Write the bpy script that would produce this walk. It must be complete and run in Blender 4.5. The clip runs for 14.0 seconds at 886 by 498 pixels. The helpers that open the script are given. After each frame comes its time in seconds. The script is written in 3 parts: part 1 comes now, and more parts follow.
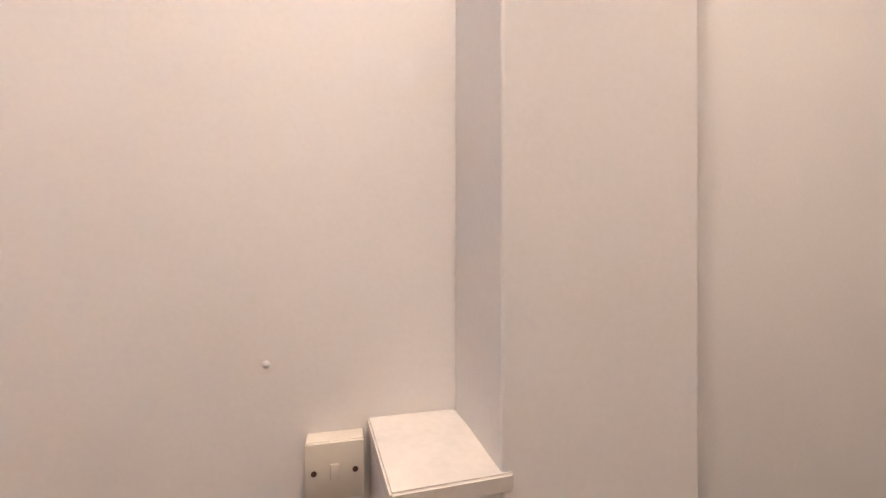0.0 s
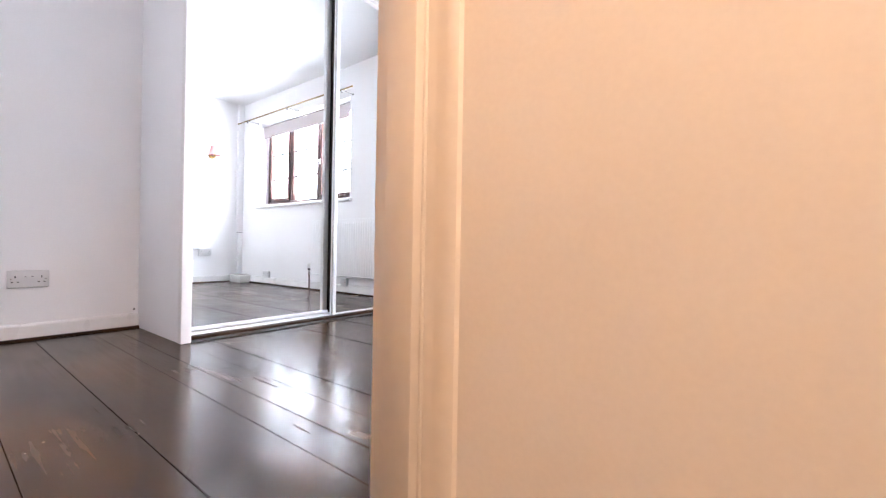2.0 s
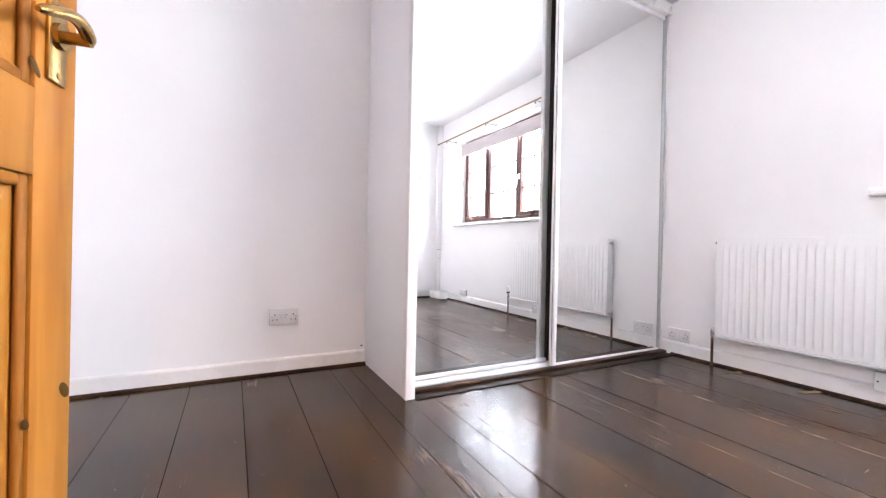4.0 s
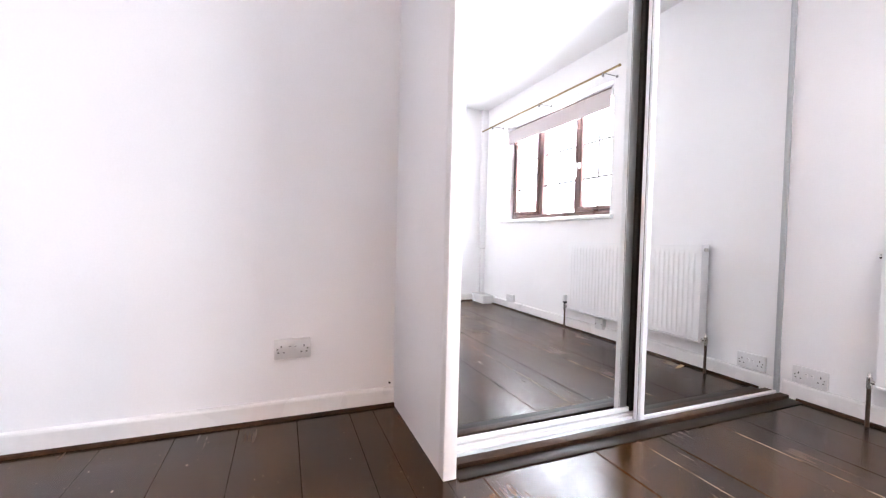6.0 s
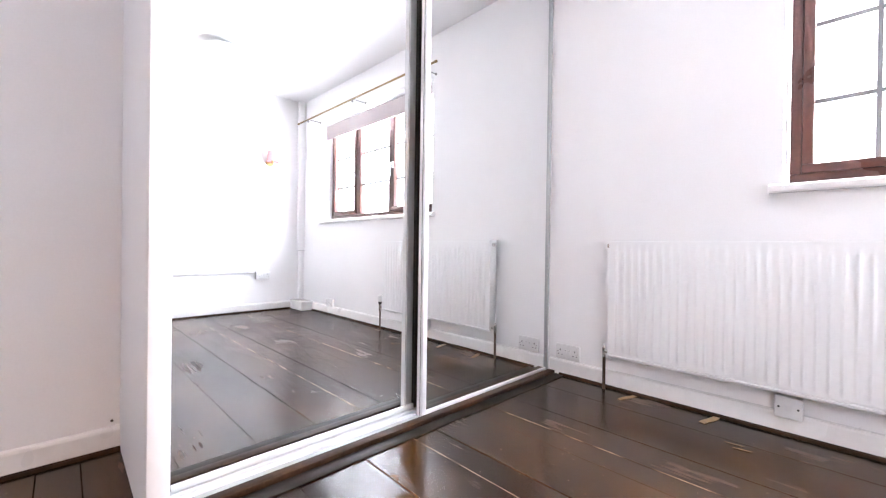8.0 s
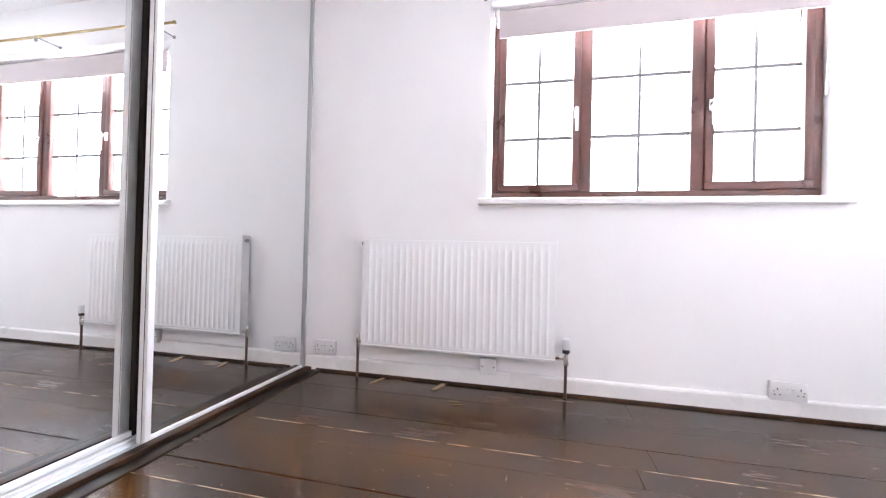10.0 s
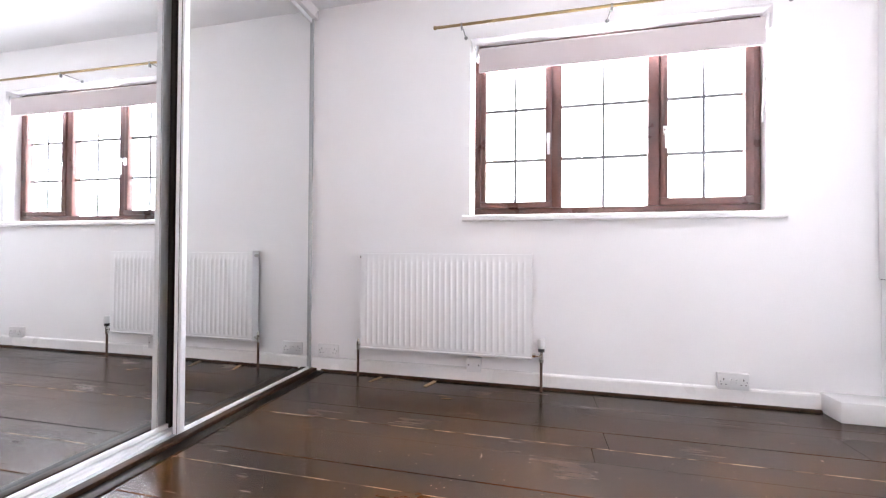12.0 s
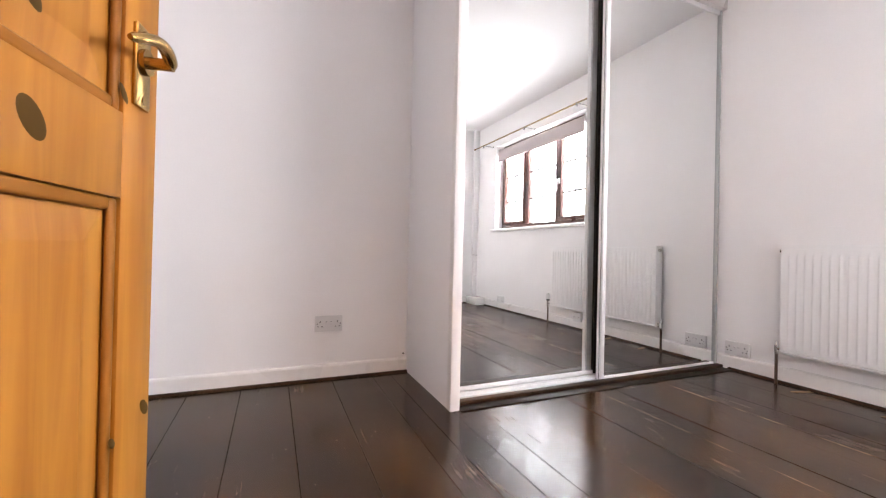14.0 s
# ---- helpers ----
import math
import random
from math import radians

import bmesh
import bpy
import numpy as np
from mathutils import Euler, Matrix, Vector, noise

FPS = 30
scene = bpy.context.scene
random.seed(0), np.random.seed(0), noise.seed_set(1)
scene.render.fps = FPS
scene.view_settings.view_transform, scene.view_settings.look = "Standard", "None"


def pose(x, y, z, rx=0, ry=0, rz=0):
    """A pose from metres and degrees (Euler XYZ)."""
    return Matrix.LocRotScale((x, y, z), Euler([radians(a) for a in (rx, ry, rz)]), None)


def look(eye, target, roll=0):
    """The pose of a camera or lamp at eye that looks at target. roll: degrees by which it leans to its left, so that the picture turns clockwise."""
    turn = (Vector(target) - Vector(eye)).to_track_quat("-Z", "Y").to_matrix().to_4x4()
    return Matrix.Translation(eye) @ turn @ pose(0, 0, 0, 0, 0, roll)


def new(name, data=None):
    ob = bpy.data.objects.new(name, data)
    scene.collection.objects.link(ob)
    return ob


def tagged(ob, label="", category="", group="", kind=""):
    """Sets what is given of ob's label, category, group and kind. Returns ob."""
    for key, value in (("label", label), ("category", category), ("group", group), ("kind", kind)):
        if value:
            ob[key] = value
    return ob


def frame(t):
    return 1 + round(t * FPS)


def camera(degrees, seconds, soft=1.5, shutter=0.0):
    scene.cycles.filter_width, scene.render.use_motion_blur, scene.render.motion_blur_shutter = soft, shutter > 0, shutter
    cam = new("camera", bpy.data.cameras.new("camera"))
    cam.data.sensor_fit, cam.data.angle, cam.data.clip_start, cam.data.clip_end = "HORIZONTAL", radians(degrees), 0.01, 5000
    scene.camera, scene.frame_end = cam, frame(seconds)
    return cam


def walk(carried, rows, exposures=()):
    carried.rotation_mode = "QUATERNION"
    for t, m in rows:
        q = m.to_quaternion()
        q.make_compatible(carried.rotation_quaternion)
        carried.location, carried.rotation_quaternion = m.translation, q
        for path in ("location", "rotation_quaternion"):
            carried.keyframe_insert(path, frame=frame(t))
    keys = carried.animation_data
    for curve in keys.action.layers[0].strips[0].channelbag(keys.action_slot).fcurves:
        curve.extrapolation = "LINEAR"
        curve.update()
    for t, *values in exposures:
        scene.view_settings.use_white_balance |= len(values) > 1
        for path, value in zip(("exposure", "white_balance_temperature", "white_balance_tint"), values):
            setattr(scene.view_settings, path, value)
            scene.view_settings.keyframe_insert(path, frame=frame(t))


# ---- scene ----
cam = camera(96.2, 14.0, soft=1.25)
PATH = [
    (0, (2.781, -2.922, 0.239), (3.275, -0.984, 0.239), 0),
    (0.2, (2.725, -2.922, 0.278), (3.094, -0.956, 0.271), 0),
    (0.4, (2.666, -2.92, 0.316), (2.863, -0.93, 0.302), 0),
    (0.6, (2.608, -2.912, 0.344), (2.624, -0.912, 0.323), 0),
    (0.8, (2.574, -2.88, 0.354), (2.375, -0.89, 0.353), 0),
    (1, (2.55, -2.843, 0.377), (2.181, -0.877, 0.365), 0.1),
    (1.2, (2.516, -2.81, 0.402), (1.954, -0.89, 0.383), 0.1),
    (1.5, (2.443, -2.766, 0.43), (1.63, -0.939, 0.43), 0.4),
    (2, (2.337, -2.762, 0.488), (1.124, -1.172, 0.49), 1.0),
    (2.5, (2.207, -2.753, 0.519), (0.728, -1.406, 0.516), 1.1),
    (3, (2.088, -2.747, 0.59), (0.462, -1.583, 0.587), 1.1),
    (3.5, (1.942, -2.725, 0.616), (0.227, -1.696, 0.612), 1.1),
    (4, (1.805, -2.69, 0.693), (0.037, -1.756, 0.689), 1.2),
    (4.2, (1.76, -2.684, 0.751), (-0.023, -1.778, 0.752), 1.3),
    (6.3, (1.265, -2.433, 0.798), (-0.59, -1.689, 0.737), 1.4),
    (6.5, (1.243, -2.396, 0.792), (-0.604, -1.632, 0.721), 1.4),
    (7, (1.244, -2.296, 0.757), (-0.55, -1.412, 0.713), 1.4),
    (7.5, (1.285, -2.208, 0.723), (-0.366, -1.079, 0.723), 1.1),
    (8, (1.342, -2.14, 0.745), (-0.104, -0.759, 0.733), 0.8),
    (8.5, (1.361, -2.142, 0.736), (0.184, -0.524, 0.736), 0.8),
    (9, (1.39, -2.141, 0.718), (0.526, -0.337, 0.731), 0.9),
    (9.2, (1.377, -2.134, 0.723), (0.624, -0.281, 0.735), 1.2),
    (11.3, (1.468, -2.293, 0.713), (1.124, -0.323, 0.737), 0.8),
    (11.5, (1.478, -2.321, 0.726), (1.117, -0.354, 0.753), 0.7),
    (12, (1.526, -2.41, 0.788), (1.063, -0.465, 0.809), 0.4),
    (12.5, (1.611, -2.508, 0.849), (0.658, -0.75, 0.857), 0.6),
    (13, (1.681, -2.605, 0.816), (0.148, -1.321, 0.838), 1.1),
    (13.5, (1.703, -2.646, 0.767), (-0.021, -1.632, 0.78), 1.4),
    (14, (1.756, -2.732, 0.715), (-0.082, -1.944, 0.727), 1.3),
]
walk(cam, [(t, look(eye, target, roll)) for t, eye, target, roll in PATH],
     [(0.0, 0.5, 4650, 2), (0.6, 0.36, 4380, 0), (1.0, 0.27, 4450, -2), (1.2, 0.3, 5400, 6), (1.6, 0.37, 5900, 11), (2.4, 0.35, 6250, 13), (4.0, 0.35, 6400, 15), (7.5, 0.4, 6350, 15), (9.2, 0.31, 6280, 15), (11.3, 0.09, 6400, 15), (13.5, -0.04, 6650, 15), (14.0, -0.06, 6950, 16)])

# ---- light ----
world = bpy.data.worlds.new("sky")
scene.world = world
world.use_nodes = True
wn = world.node_tree.nodes
sky = wn.new("ShaderNodeTexSky")
sky.sky_type, sky.sun_disc = "NISHITA", False
sky.sun_elevation, sky.sun_rotation = radians(32), radians(25)
wn["Background"].inputs["Strength"].default_value = 0.12
world.node_tree.links.new(sky.outputs[0], wn["Background"].inputs["Color"])

sun = new("sun", bpy.data.lights.new("sun", "SUN"))
sun.data.energy, sun.data.angle, sun.data.color = 0.8, radians(14), (1.0, 0.95, 0.88)
sun.matrix_world = look((2.0, 4.0, 3.0), (1.0, 0.0, 0.6))

day = new("window_daylight", bpy.data.lights.new("window_daylight", "AREA"))
day.data.shape, day.data.size, day.data.size_y, day.data.energy = "RECTANGLE", 1.56, 1.05, 172
day.data.color = (0.89, 0.935, 1.0)
day.matrix_world = look((1.92, 0.262, 1.55), (1.66, -2.0, 1.22))

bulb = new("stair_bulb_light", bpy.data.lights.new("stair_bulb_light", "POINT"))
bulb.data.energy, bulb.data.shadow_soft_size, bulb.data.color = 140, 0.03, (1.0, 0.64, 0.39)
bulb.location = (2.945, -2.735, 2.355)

# ---- materials ----
def material(name, color, rough=0.5, metal=0.0, **kw):
    """A principled material whose colour and relief vary at two scales, in metres."""
    m = bpy.data.materials.new(name)
    m.use_nodes = True
    nt = m.node_tree
    N, L = nt.nodes, nt.links
    p = N["Principled BSDF"]
    p.inputs["Roughness"].default_value, p.inputs["Metallic"].default_value = rough, metal
    p.inputs["Specular IOR Level"].default_value = kw.get("spec", 0.5)
    p.inputs["Coat Weight"].default_value = kw.get("coat", 0.0)
    p.inputs["Coat Roughness"].default_value = kw.get("coat_rough", 0.05)
    co = N.new("ShaderNodeTexCoord")
    mp = N.new("ShaderNodeMapping")
    mp.inputs["Scale"].default_value = kw.get("stretch", (1, 1, 1))
    where = N.new("ShaderNodeNewGeometry").outputs["Position"] if kw.get("in_place") else co.outputs["Object"]
    L.new(where, mp.inputs["Vector"])
    big, fine = N.new("ShaderNodeTexNoise"), N.new("ShaderNodeTexNoise")
    for n, sc, d in ((big, kw.get("big", 1.7), 3), (fine, kw.get("fine", 60), 5)):
        n.inputs["Scale"].default_value, n.inputs["Detail"].default_value = sc, d
        L.new(mp.outputs[0], n.inputs["Vector"])
    vary = kw.get("vary", 0.06)
    mixes = []
    for n, amount in ((big, vary), (fine, vary * kw.get("fine_share", 0.6))):
        r = N.new("ShaderNodeMapRange")
        r.inputs["From Min"].default_value, r.inputs["From Max"].default_value = 0.3, 0.7
        r.inputs["To Min"].default_value, r.inputs["To Max"].default_value = 1 - amount, 1 + amount
        L.new(n.outputs["Fac"], r.inputs["Value"])
        mixes.append(r)
    mul = N.new("ShaderNodeMath")
    mul.operation = "MULTIPLY"
    L.new(mixes[0].outputs[0], mul.inputs[0])
    L.new(mixes[1].outputs[0], mul.inputs[1])
    val = mul.outputs[0]
    if kw.get("per_object"):
        oi, r = N.new("ShaderNodeObjectInfo"), N.new("ShaderNodeMapRange")
        r.inputs["To Min"].default_value, r.inputs["To Max"].default_value = 1 - kw["per_object"], 1 + kw["per_object"]
        L.new(oi.outputs["Random"], r.inputs["Value"])
        m2 = N.new("ShaderNodeMath")
        m2.operation = "MULTIPLY"
        L.new(val, m2.inputs[0])
        L.new(r.outputs[0], m2.inputs[1])
        val = m2.outputs[0]
    sc = N.new("ShaderNodeVectorMath")
    sc.operation = "SCALE"
    sc.inputs[0].default_value = color
    L.new(val, sc.inputs["Scale"])
    L.new(sc.outputs[0], p.inputs["Base Color"])
    bump = N.new("ShaderNodeBump")
    bump.inputs["Strength"].default_value, bump.inputs["Distance"].default_value = kw.get("bump", 0.15), kw.get("depth", 0.002)
    L.new(fine.outputs["Fac"], bump.inputs["Height"])
    L.new(bump.outputs[0], p.inputs["Normal"])
    rr = N.new("ShaderNodeMapRange")
    rr.inputs["From Min"].default_value, rr.inputs["From Max"].default_value = 0.3, 0.7
    rv = kw.get("rough_vary", 0.06)
    rr.inputs["To Min"].default_value, rr.inputs["To Max"].default_value = max(rough - rv, 0.02), min(rough + rv, 1)
    L.new(big.outputs["Fac"], rr.inputs["Value"])
    L.new(rr.outputs[0], p.inputs["Roughness"])
    return m


def plain(name, color, rough, metal=0.0, **kw):
    return material(name, color, rough, metal, vary=kw.pop("vary", 0.02), bump=kw.pop("bump", 0.03), **kw)


WALL = material("white_emulsion", (0.86, 0.845, 0.85), 0.62, vary=0.02, fine=140, bump=0.12, depth=0.0015, spec=0.3)
CEIL = material("ceiling_paint", (0.82, 0.81, 0.81), 0.75, vary=0.02, fine=90, bump=0.15, spec=0.2)
GLOSS = material("white_gloss_paint", (0.80, 0.78, 0.77), 0.28, vary=0.03, fine=40, bump=0.06)
CREAM = material("cream_gloss_paint", (0.77, 0.73, 0.68), 0.42, vary=0.04, fine=30, bump=0.08)
HALL = material("stair_emulsion", (0.78, 0.75, 0.72), 0.6, vary=0.025, fine=110, bump=0.15, spec=0.3)
# ledge cap's cream, darkened to offset the bulb light on its top
DIMMED_CAP = material("dimmed_cap_paint", (0.66, 0.615, 0.56), 0.55, vary=0.06, big=9, fine=80, bump=0.1, spec=0.25)
FRAME = plain("white_aluminium_trim", (0.78, 0.78, 0.79), 0.3, 0.0)
SILVER_AND_SHADE = plain("silver_and_shade_trim", (0.42, 0.44, 0.45), 0.35, 0.3)
MIRROR = bpy.data.materials.new("mirror_glass")
MIRROR.use_nodes = True
for key, v in (("Base Color", (0.90, 0.92, 0.92, 1)), ("Metallic", 1.0), ("Roughness", 0.0)):
    MIRROR.node_tree.nodes["Principled BSDF"].inputs[key].default_value = v
EDGE = plain("dark_brown_edge", (0.022, 0.017, 0.015), 0.6, spec=0.12)
MAHOGANY = material("mahogany_window_foil", (0.084, 0.031, 0.023), 0.32, vary=0.25, big=6, fine=70, stretch=(1, 1, 1), bump=0.08)
LEAD = plain("lead_strip", (0.22, 0.22, 0.225), 0.5, 0.2)
BRASS = plain("polished_brass", (0.44, 0.28, 0.10), 0.3, 1.0)
OLDBRASS = plain("curtain_pole_brass", (0.25, 0.175, 0.08), 0.4, 1.0)
CHROME = plain("chrome", (0.75, 0.74, 0.72), 0.15, 1.0)
COPPER = plain("tarnished_copper_pipe", (0.095, 0.062, 0.045), 0.4, 0.7, vary=0.15)
RADIATOR = plain("radiator_enamel", (0.85, 0.845, 0.85), 0.34, bump=0.0)
PLASTIC = plain("white_socket_plastic", (0.70, 0.69, 0.69), 0.3)
IVORY = plain("ivory_switch_plastic", (0.66, 0.60, 0.50), 0.35)
BLACK = plain("black_plastic", (0.02, 0.02, 0.02), 0.4)
BLIND = material("blind_fabric", (0.56, 0.50, 0.50), 0.85, vary=0.03, fine=500, bump=0.25, depth=0.0006, spec=0.1)
SHADE = material("pink_shade_fabric", (0.72, 0.38, 0.38), 0.8, vary=0.08, fine=300, bump=0.2, spec=0.1)
CARPET = material("brown_stair_carpet", (0.17, 0.105, 0.06), 0.95, vary=0.5, big=14, fine=260, fine_share=1.0, bump=0.8, depth=0.006, spec=0.05)
OPAL = plain("opal_lamp_glass", (0.8, 0.82, 0.77), 0.3)
# near-black colour for the shade along the wardrobe foot
FOOT_SHADE = material("wardrobe_foot_shade", (0.010, 0.0055, 0.0028), 0.45, vary=0.4, big=4, fine=60, stretch=(1, 0.2, 1), bump=0.15, spec=0.18)
BARE = material("bare_wood_strip", (0.032, 0.0145, 0.0065), 0.5, vary=0.6, big=5, fine=60, stretch=(1, 1, 1), bump=0.3, spec=0.15)


def glass_material():
    m = bpy.data.materials.new("window_glass")
    m.use_nodes = True
    p = m.node_tree.nodes["Principled BSDF"]
    for key, v in (("Base Color", (1, 1, 1, 1)), ("Roughness", 0.0), ("Transmission Weight", 1.0), ("IOR", 1.05)):
        p.inputs[key].default_value = v
    return m


def board_material():
    """Dark stained and varnished floorboards: grain along x, worn patches, scuffs and pale paint specks."""
    m = material("stained_floorboard", (0.0138, 0.0053, 0.0014), 0.23, vary=0.35, big=2.6, fine=70, fine_share=0.25,
                 stretch=(0.12, 1.3, 1), bump=0.0, depth=0.0005, per_object=0.25, spec=0.37, rough_vary=0.05, in_place=True)
    nt = m.node_tree
    N, L = nt.nodes, nt.links
    p = N["Principled BSDF"]
    geo, info = N.new("ShaderNodeNewGeometry"), N.new("ShaderNodeObjectInfo")
    base = p.inputs["Base Color"].links[0].from_socket
    # each board takes its own stretch of the noise
    shift = N.new("ShaderNodeVectorMath")
    shift.operation = "MULTIPLY_ADD"
    shift.inputs[1].default_value = (7, 3, 5)
    L.new(info.outputs["Random"], shift.inputs[0])
    L.new(geo.outputs["Position"], shift.inputs[2])

    def noise_at(source, scale, stretch, detail, low, high, top, bottom=0.0, distort=0.0):
        mp, n, r = N.new("ShaderNodeMapping"), N.new("ShaderNodeTexNoise"), N.new("ShaderNodeMapRange")
        mp.inputs["Scale"].default_value, mp.inputs["Rotation"].default_value = stretch, (0, 0, radians(1.5))
        n.inputs["Scale"].default_value, n.inputs["Detail"].default_value, n.inputs["Distortion"].default_value = scale, detail, distort
        r.inputs["From Min"].default_value, r.inputs["From Max"].default_value = low, high
        r.inputs["To Min"].default_value, r.inputs["To Max"].default_value = bottom, top
        L.new(source, mp.inputs["Vector"])
        L.new(mp.outputs[0], n.inputs["Vector"])
        L.new(n.outputs["Fac"], r.inputs["Value"])
        return r.outputs[0]

    def blend(under, factor, colour):
        mix = N.new("ShaderNodeMix")
        mix.data_type = "RGBA"
        mix.inputs["B"].default_value = colour
        L.new(factor, mix.inputs["Factor"])
        L.new(under, mix.inputs["A"])
        return mix.outputs["Result"]

    spot, own = geo.outputs["Position"], shift.outputs[0]
    # worn patches across boards, lighter streaks in the grain, dark pores
    coat = blend(base, noise_at(spot, 2.7, (0.8, 1.2, 1), 5, 0.43, 0.76, 0.8), (0.086, 0.034, 0.0082, 1))
    coat = blend(coat, noise_at(own, 26, (0.08, 2.0, 1), 5, 0.48, 0.74, 0.35, distort=0.4), (0.06, 0.024, 0.007, 1))
    coat = blend(coat, noise_at(own, 60, (0.05, 2.6, 1), 3, 0.52, 0.72, 0.35), (0.009, 0.004, 0.0016, 1))
    # small paint specks, fewer large drips, pale scratches along the boards and across them
    pale = (0.42, 0.38, 0.33, 1)
    coat = blend(coat, noise_at(spot, 85, (1, 1, 1), 1.5, 0.742, 0.765, 0.7), pale)
    coat = blend(coat, noise_at(spot, 34, (1, 1, 1), 1.5, 0.775, 0.795, 0.7), pale)
    coat = blend(coat, noise_at(own, 34, (0.10, 2.0, 1), 2.5, 0.745, 0.80, 0.45), pale)
    coat = blend(coat, noise_at(spot, 30, (1.7, 0.16, 1), 2.5, 0.765, 0.81, 0.4), pale)
    L.new(coat, p.inputs["Base Color"])
    # the varnish: rubbed dull in places, streaked along the boards
    dull = N.new("ShaderNodeMath")
    L.new(noise_at(spot, 3.2, (0.7, 1.3, 1), 6, 0.35, 0.70, 0.28, 0.17), dull.inputs[0])
    L.new(noise_at(own, 40, (0.06, 2.2, 1), 4, 0.35, 0.65, 0.02, -0.015), dull.inputs[1])
    L.new(dull.outputs[0], p.inputs["Roughness"])
    bump = p.inputs["Normal"].links[0].from_node
    bump.inputs["Strength"].default_value, bump.inputs["Distance"].default_value = 0.02, 0.0005
    L.new(noise_at(own, 9, (0.25, 1.6, 1), 4, 0.2, 0.8, 1.0), bump.inputs["Height"])
    return m


def pine_material():
    """Orange varnished pine: wavy grain along z."""
    m = bpy.data.materials.new("varnished_pine")
    m.use_nodes = True
    nt = m.node_tree
    N, L = nt.nodes, nt.links
    p = N["Principled BSDF"]
    p.inputs["Roughness"].default_value, p.inputs["Specular IOR Level"].default_value = 0.4, 0.12
    co, mp = N.new("ShaderNodeTexCoord"), N.new("ShaderNodeMapping")
    mp.inputs["Scale"].default_value = (1, 1, 0.06)
    L.new(co.outputs["Object"], mp.inputs["Vector"])
    n1 = N.new("ShaderNodeTexNoise")
    n1.inputs["Scale"].default_value, n1.inputs["Detail"].default_value, n1.inputs["Distortion"].default_value = 26, 6, 0.8
    L.new(mp.outputs[0], n1.inputs["Vector"])
    n2 = N.new("ShaderNodeTexNoise")
    n2.inputs["Scale"].default_value = 2.4
    L.new(co.outputs["Object"], n2.inputs["Vector"])
    add = N.new("ShaderNodeMath")
    add.operation = "MULTIPLY_ADD"
    add.inputs[1].default_value = 0.5
    L.new(n2.outputs["Fac"], add.inputs[0])
    L.new(n1.outputs["Fac"], add.inputs[2])
    cr = N.new("ShaderNodeValToRGB")
    e = cr.color_ramp.elements
    e[0].position, e[0].color = 0.45, (0.20, 0.071, 0.009, 1)
    e[1].position, e[1].color = 0.95, (0.36, 0.157, 0.029, 1)
    L.new(add.outputs[0], cr.inputs[0])
    L.new(cr.outputs[0], p.inputs["Base Color"])
    b = N.new("ShaderNodeBump")
    b.inputs["Strength"].default_value, b.inputs["Distance"].default_value = 0.1, 0.001
    L.new(n1.outputs["Fac"], b.inputs["Height"])
    L.new(b.outputs[0], p.inputs["Normal"])
    return m


def backdrop_material():
    """Bright overcast daylight on pale foliage, far outside the window."""
    m = bpy.data.materials.new("outside_brightness")
    m.use_nodes = True
    nt = m.node_tree
    N, L = nt.nodes, nt.links
    N.remove(N["Principled BSDF"])
    em = N.new("ShaderNodeEmission")
    em.inputs["Strength"].default_value = 1.5
    co, n = N.new("ShaderNodeTexCoord"), N.new("ShaderNodeTexNoise")
    n.inputs["Scale"].default_value, n.inputs["Detail"].default_value = 0.16, 7
    L.new(co.outputs["Object"], n.inputs["Vector"])
    cr = N.new("ShaderNodeValToRGB")
    e = cr.color_ramp.elements
    e[0].position, e[0].color = 0.35, (0.62, 0.66, 0.48, 1)
    e[1].position, e[1].color = 0.6, (1.0, 0.97, 0.96, 1)
    L.new(n.outputs["Fac"], cr.inputs[0])
    L.new(cr.outputs[0], em.inputs["Color"])
    L.new(em.outputs[0], N["Material Output"].inputs["Surface"])
    return m


def worn_edge_material():
    """Board edges where the stain has rubbed off in places down to pale wood."""
    m = bpy.data.materials.new("rubbed_board_edge")
    m.use_nodes = True
    N, L = m.node_tree.nodes, m.node_tree.links
    p = N["Principled BSDF"]
    p.inputs["Roughness"].default_value = 0.45
    geo, n, cr = N.new("ShaderNodeNewGeometry"), N.new("ShaderNodeTexNoise"), N.new("ShaderNodeValToRGB")
    n.inputs["Scale"].default_value, n.inputs["Detail"].default_value = 9, 5
    L.new(geo.outputs["Position"], n.inputs["Vector"])
    e = cr.color_ramp.elements
    e[0].position, e[0].color = 0.43, (0.022, 0.010, 0.005, 1)
    e[1].position, e[1].color = 0.60, (0.38, 0.31, 0.22, 1)
    L.new(n.outputs["Fac"], cr.inputs[0])
    L.new(cr.outputs[0], p.inputs["Base Color"])
    return m


WORN = worn_edge_material()
PALE = material("pale_unstained_wood", (0.30, 0.19, 0.085), 0.45, vary=0.3, big=30, fine=120, bump=0.2)
GLASS, BOARD, PINE, OUTSIDE = glass_material(), board_material(), pine_material(), backdrop_material()
KNOT = plain("dark_pine_knot", (0.060, 0.031, 0.008), 0.6, spec=0.05)
GROOVE = plain("darker_pine_moulding", (0.2, 0.077, 0.0125), 0.5, spec=0.1)


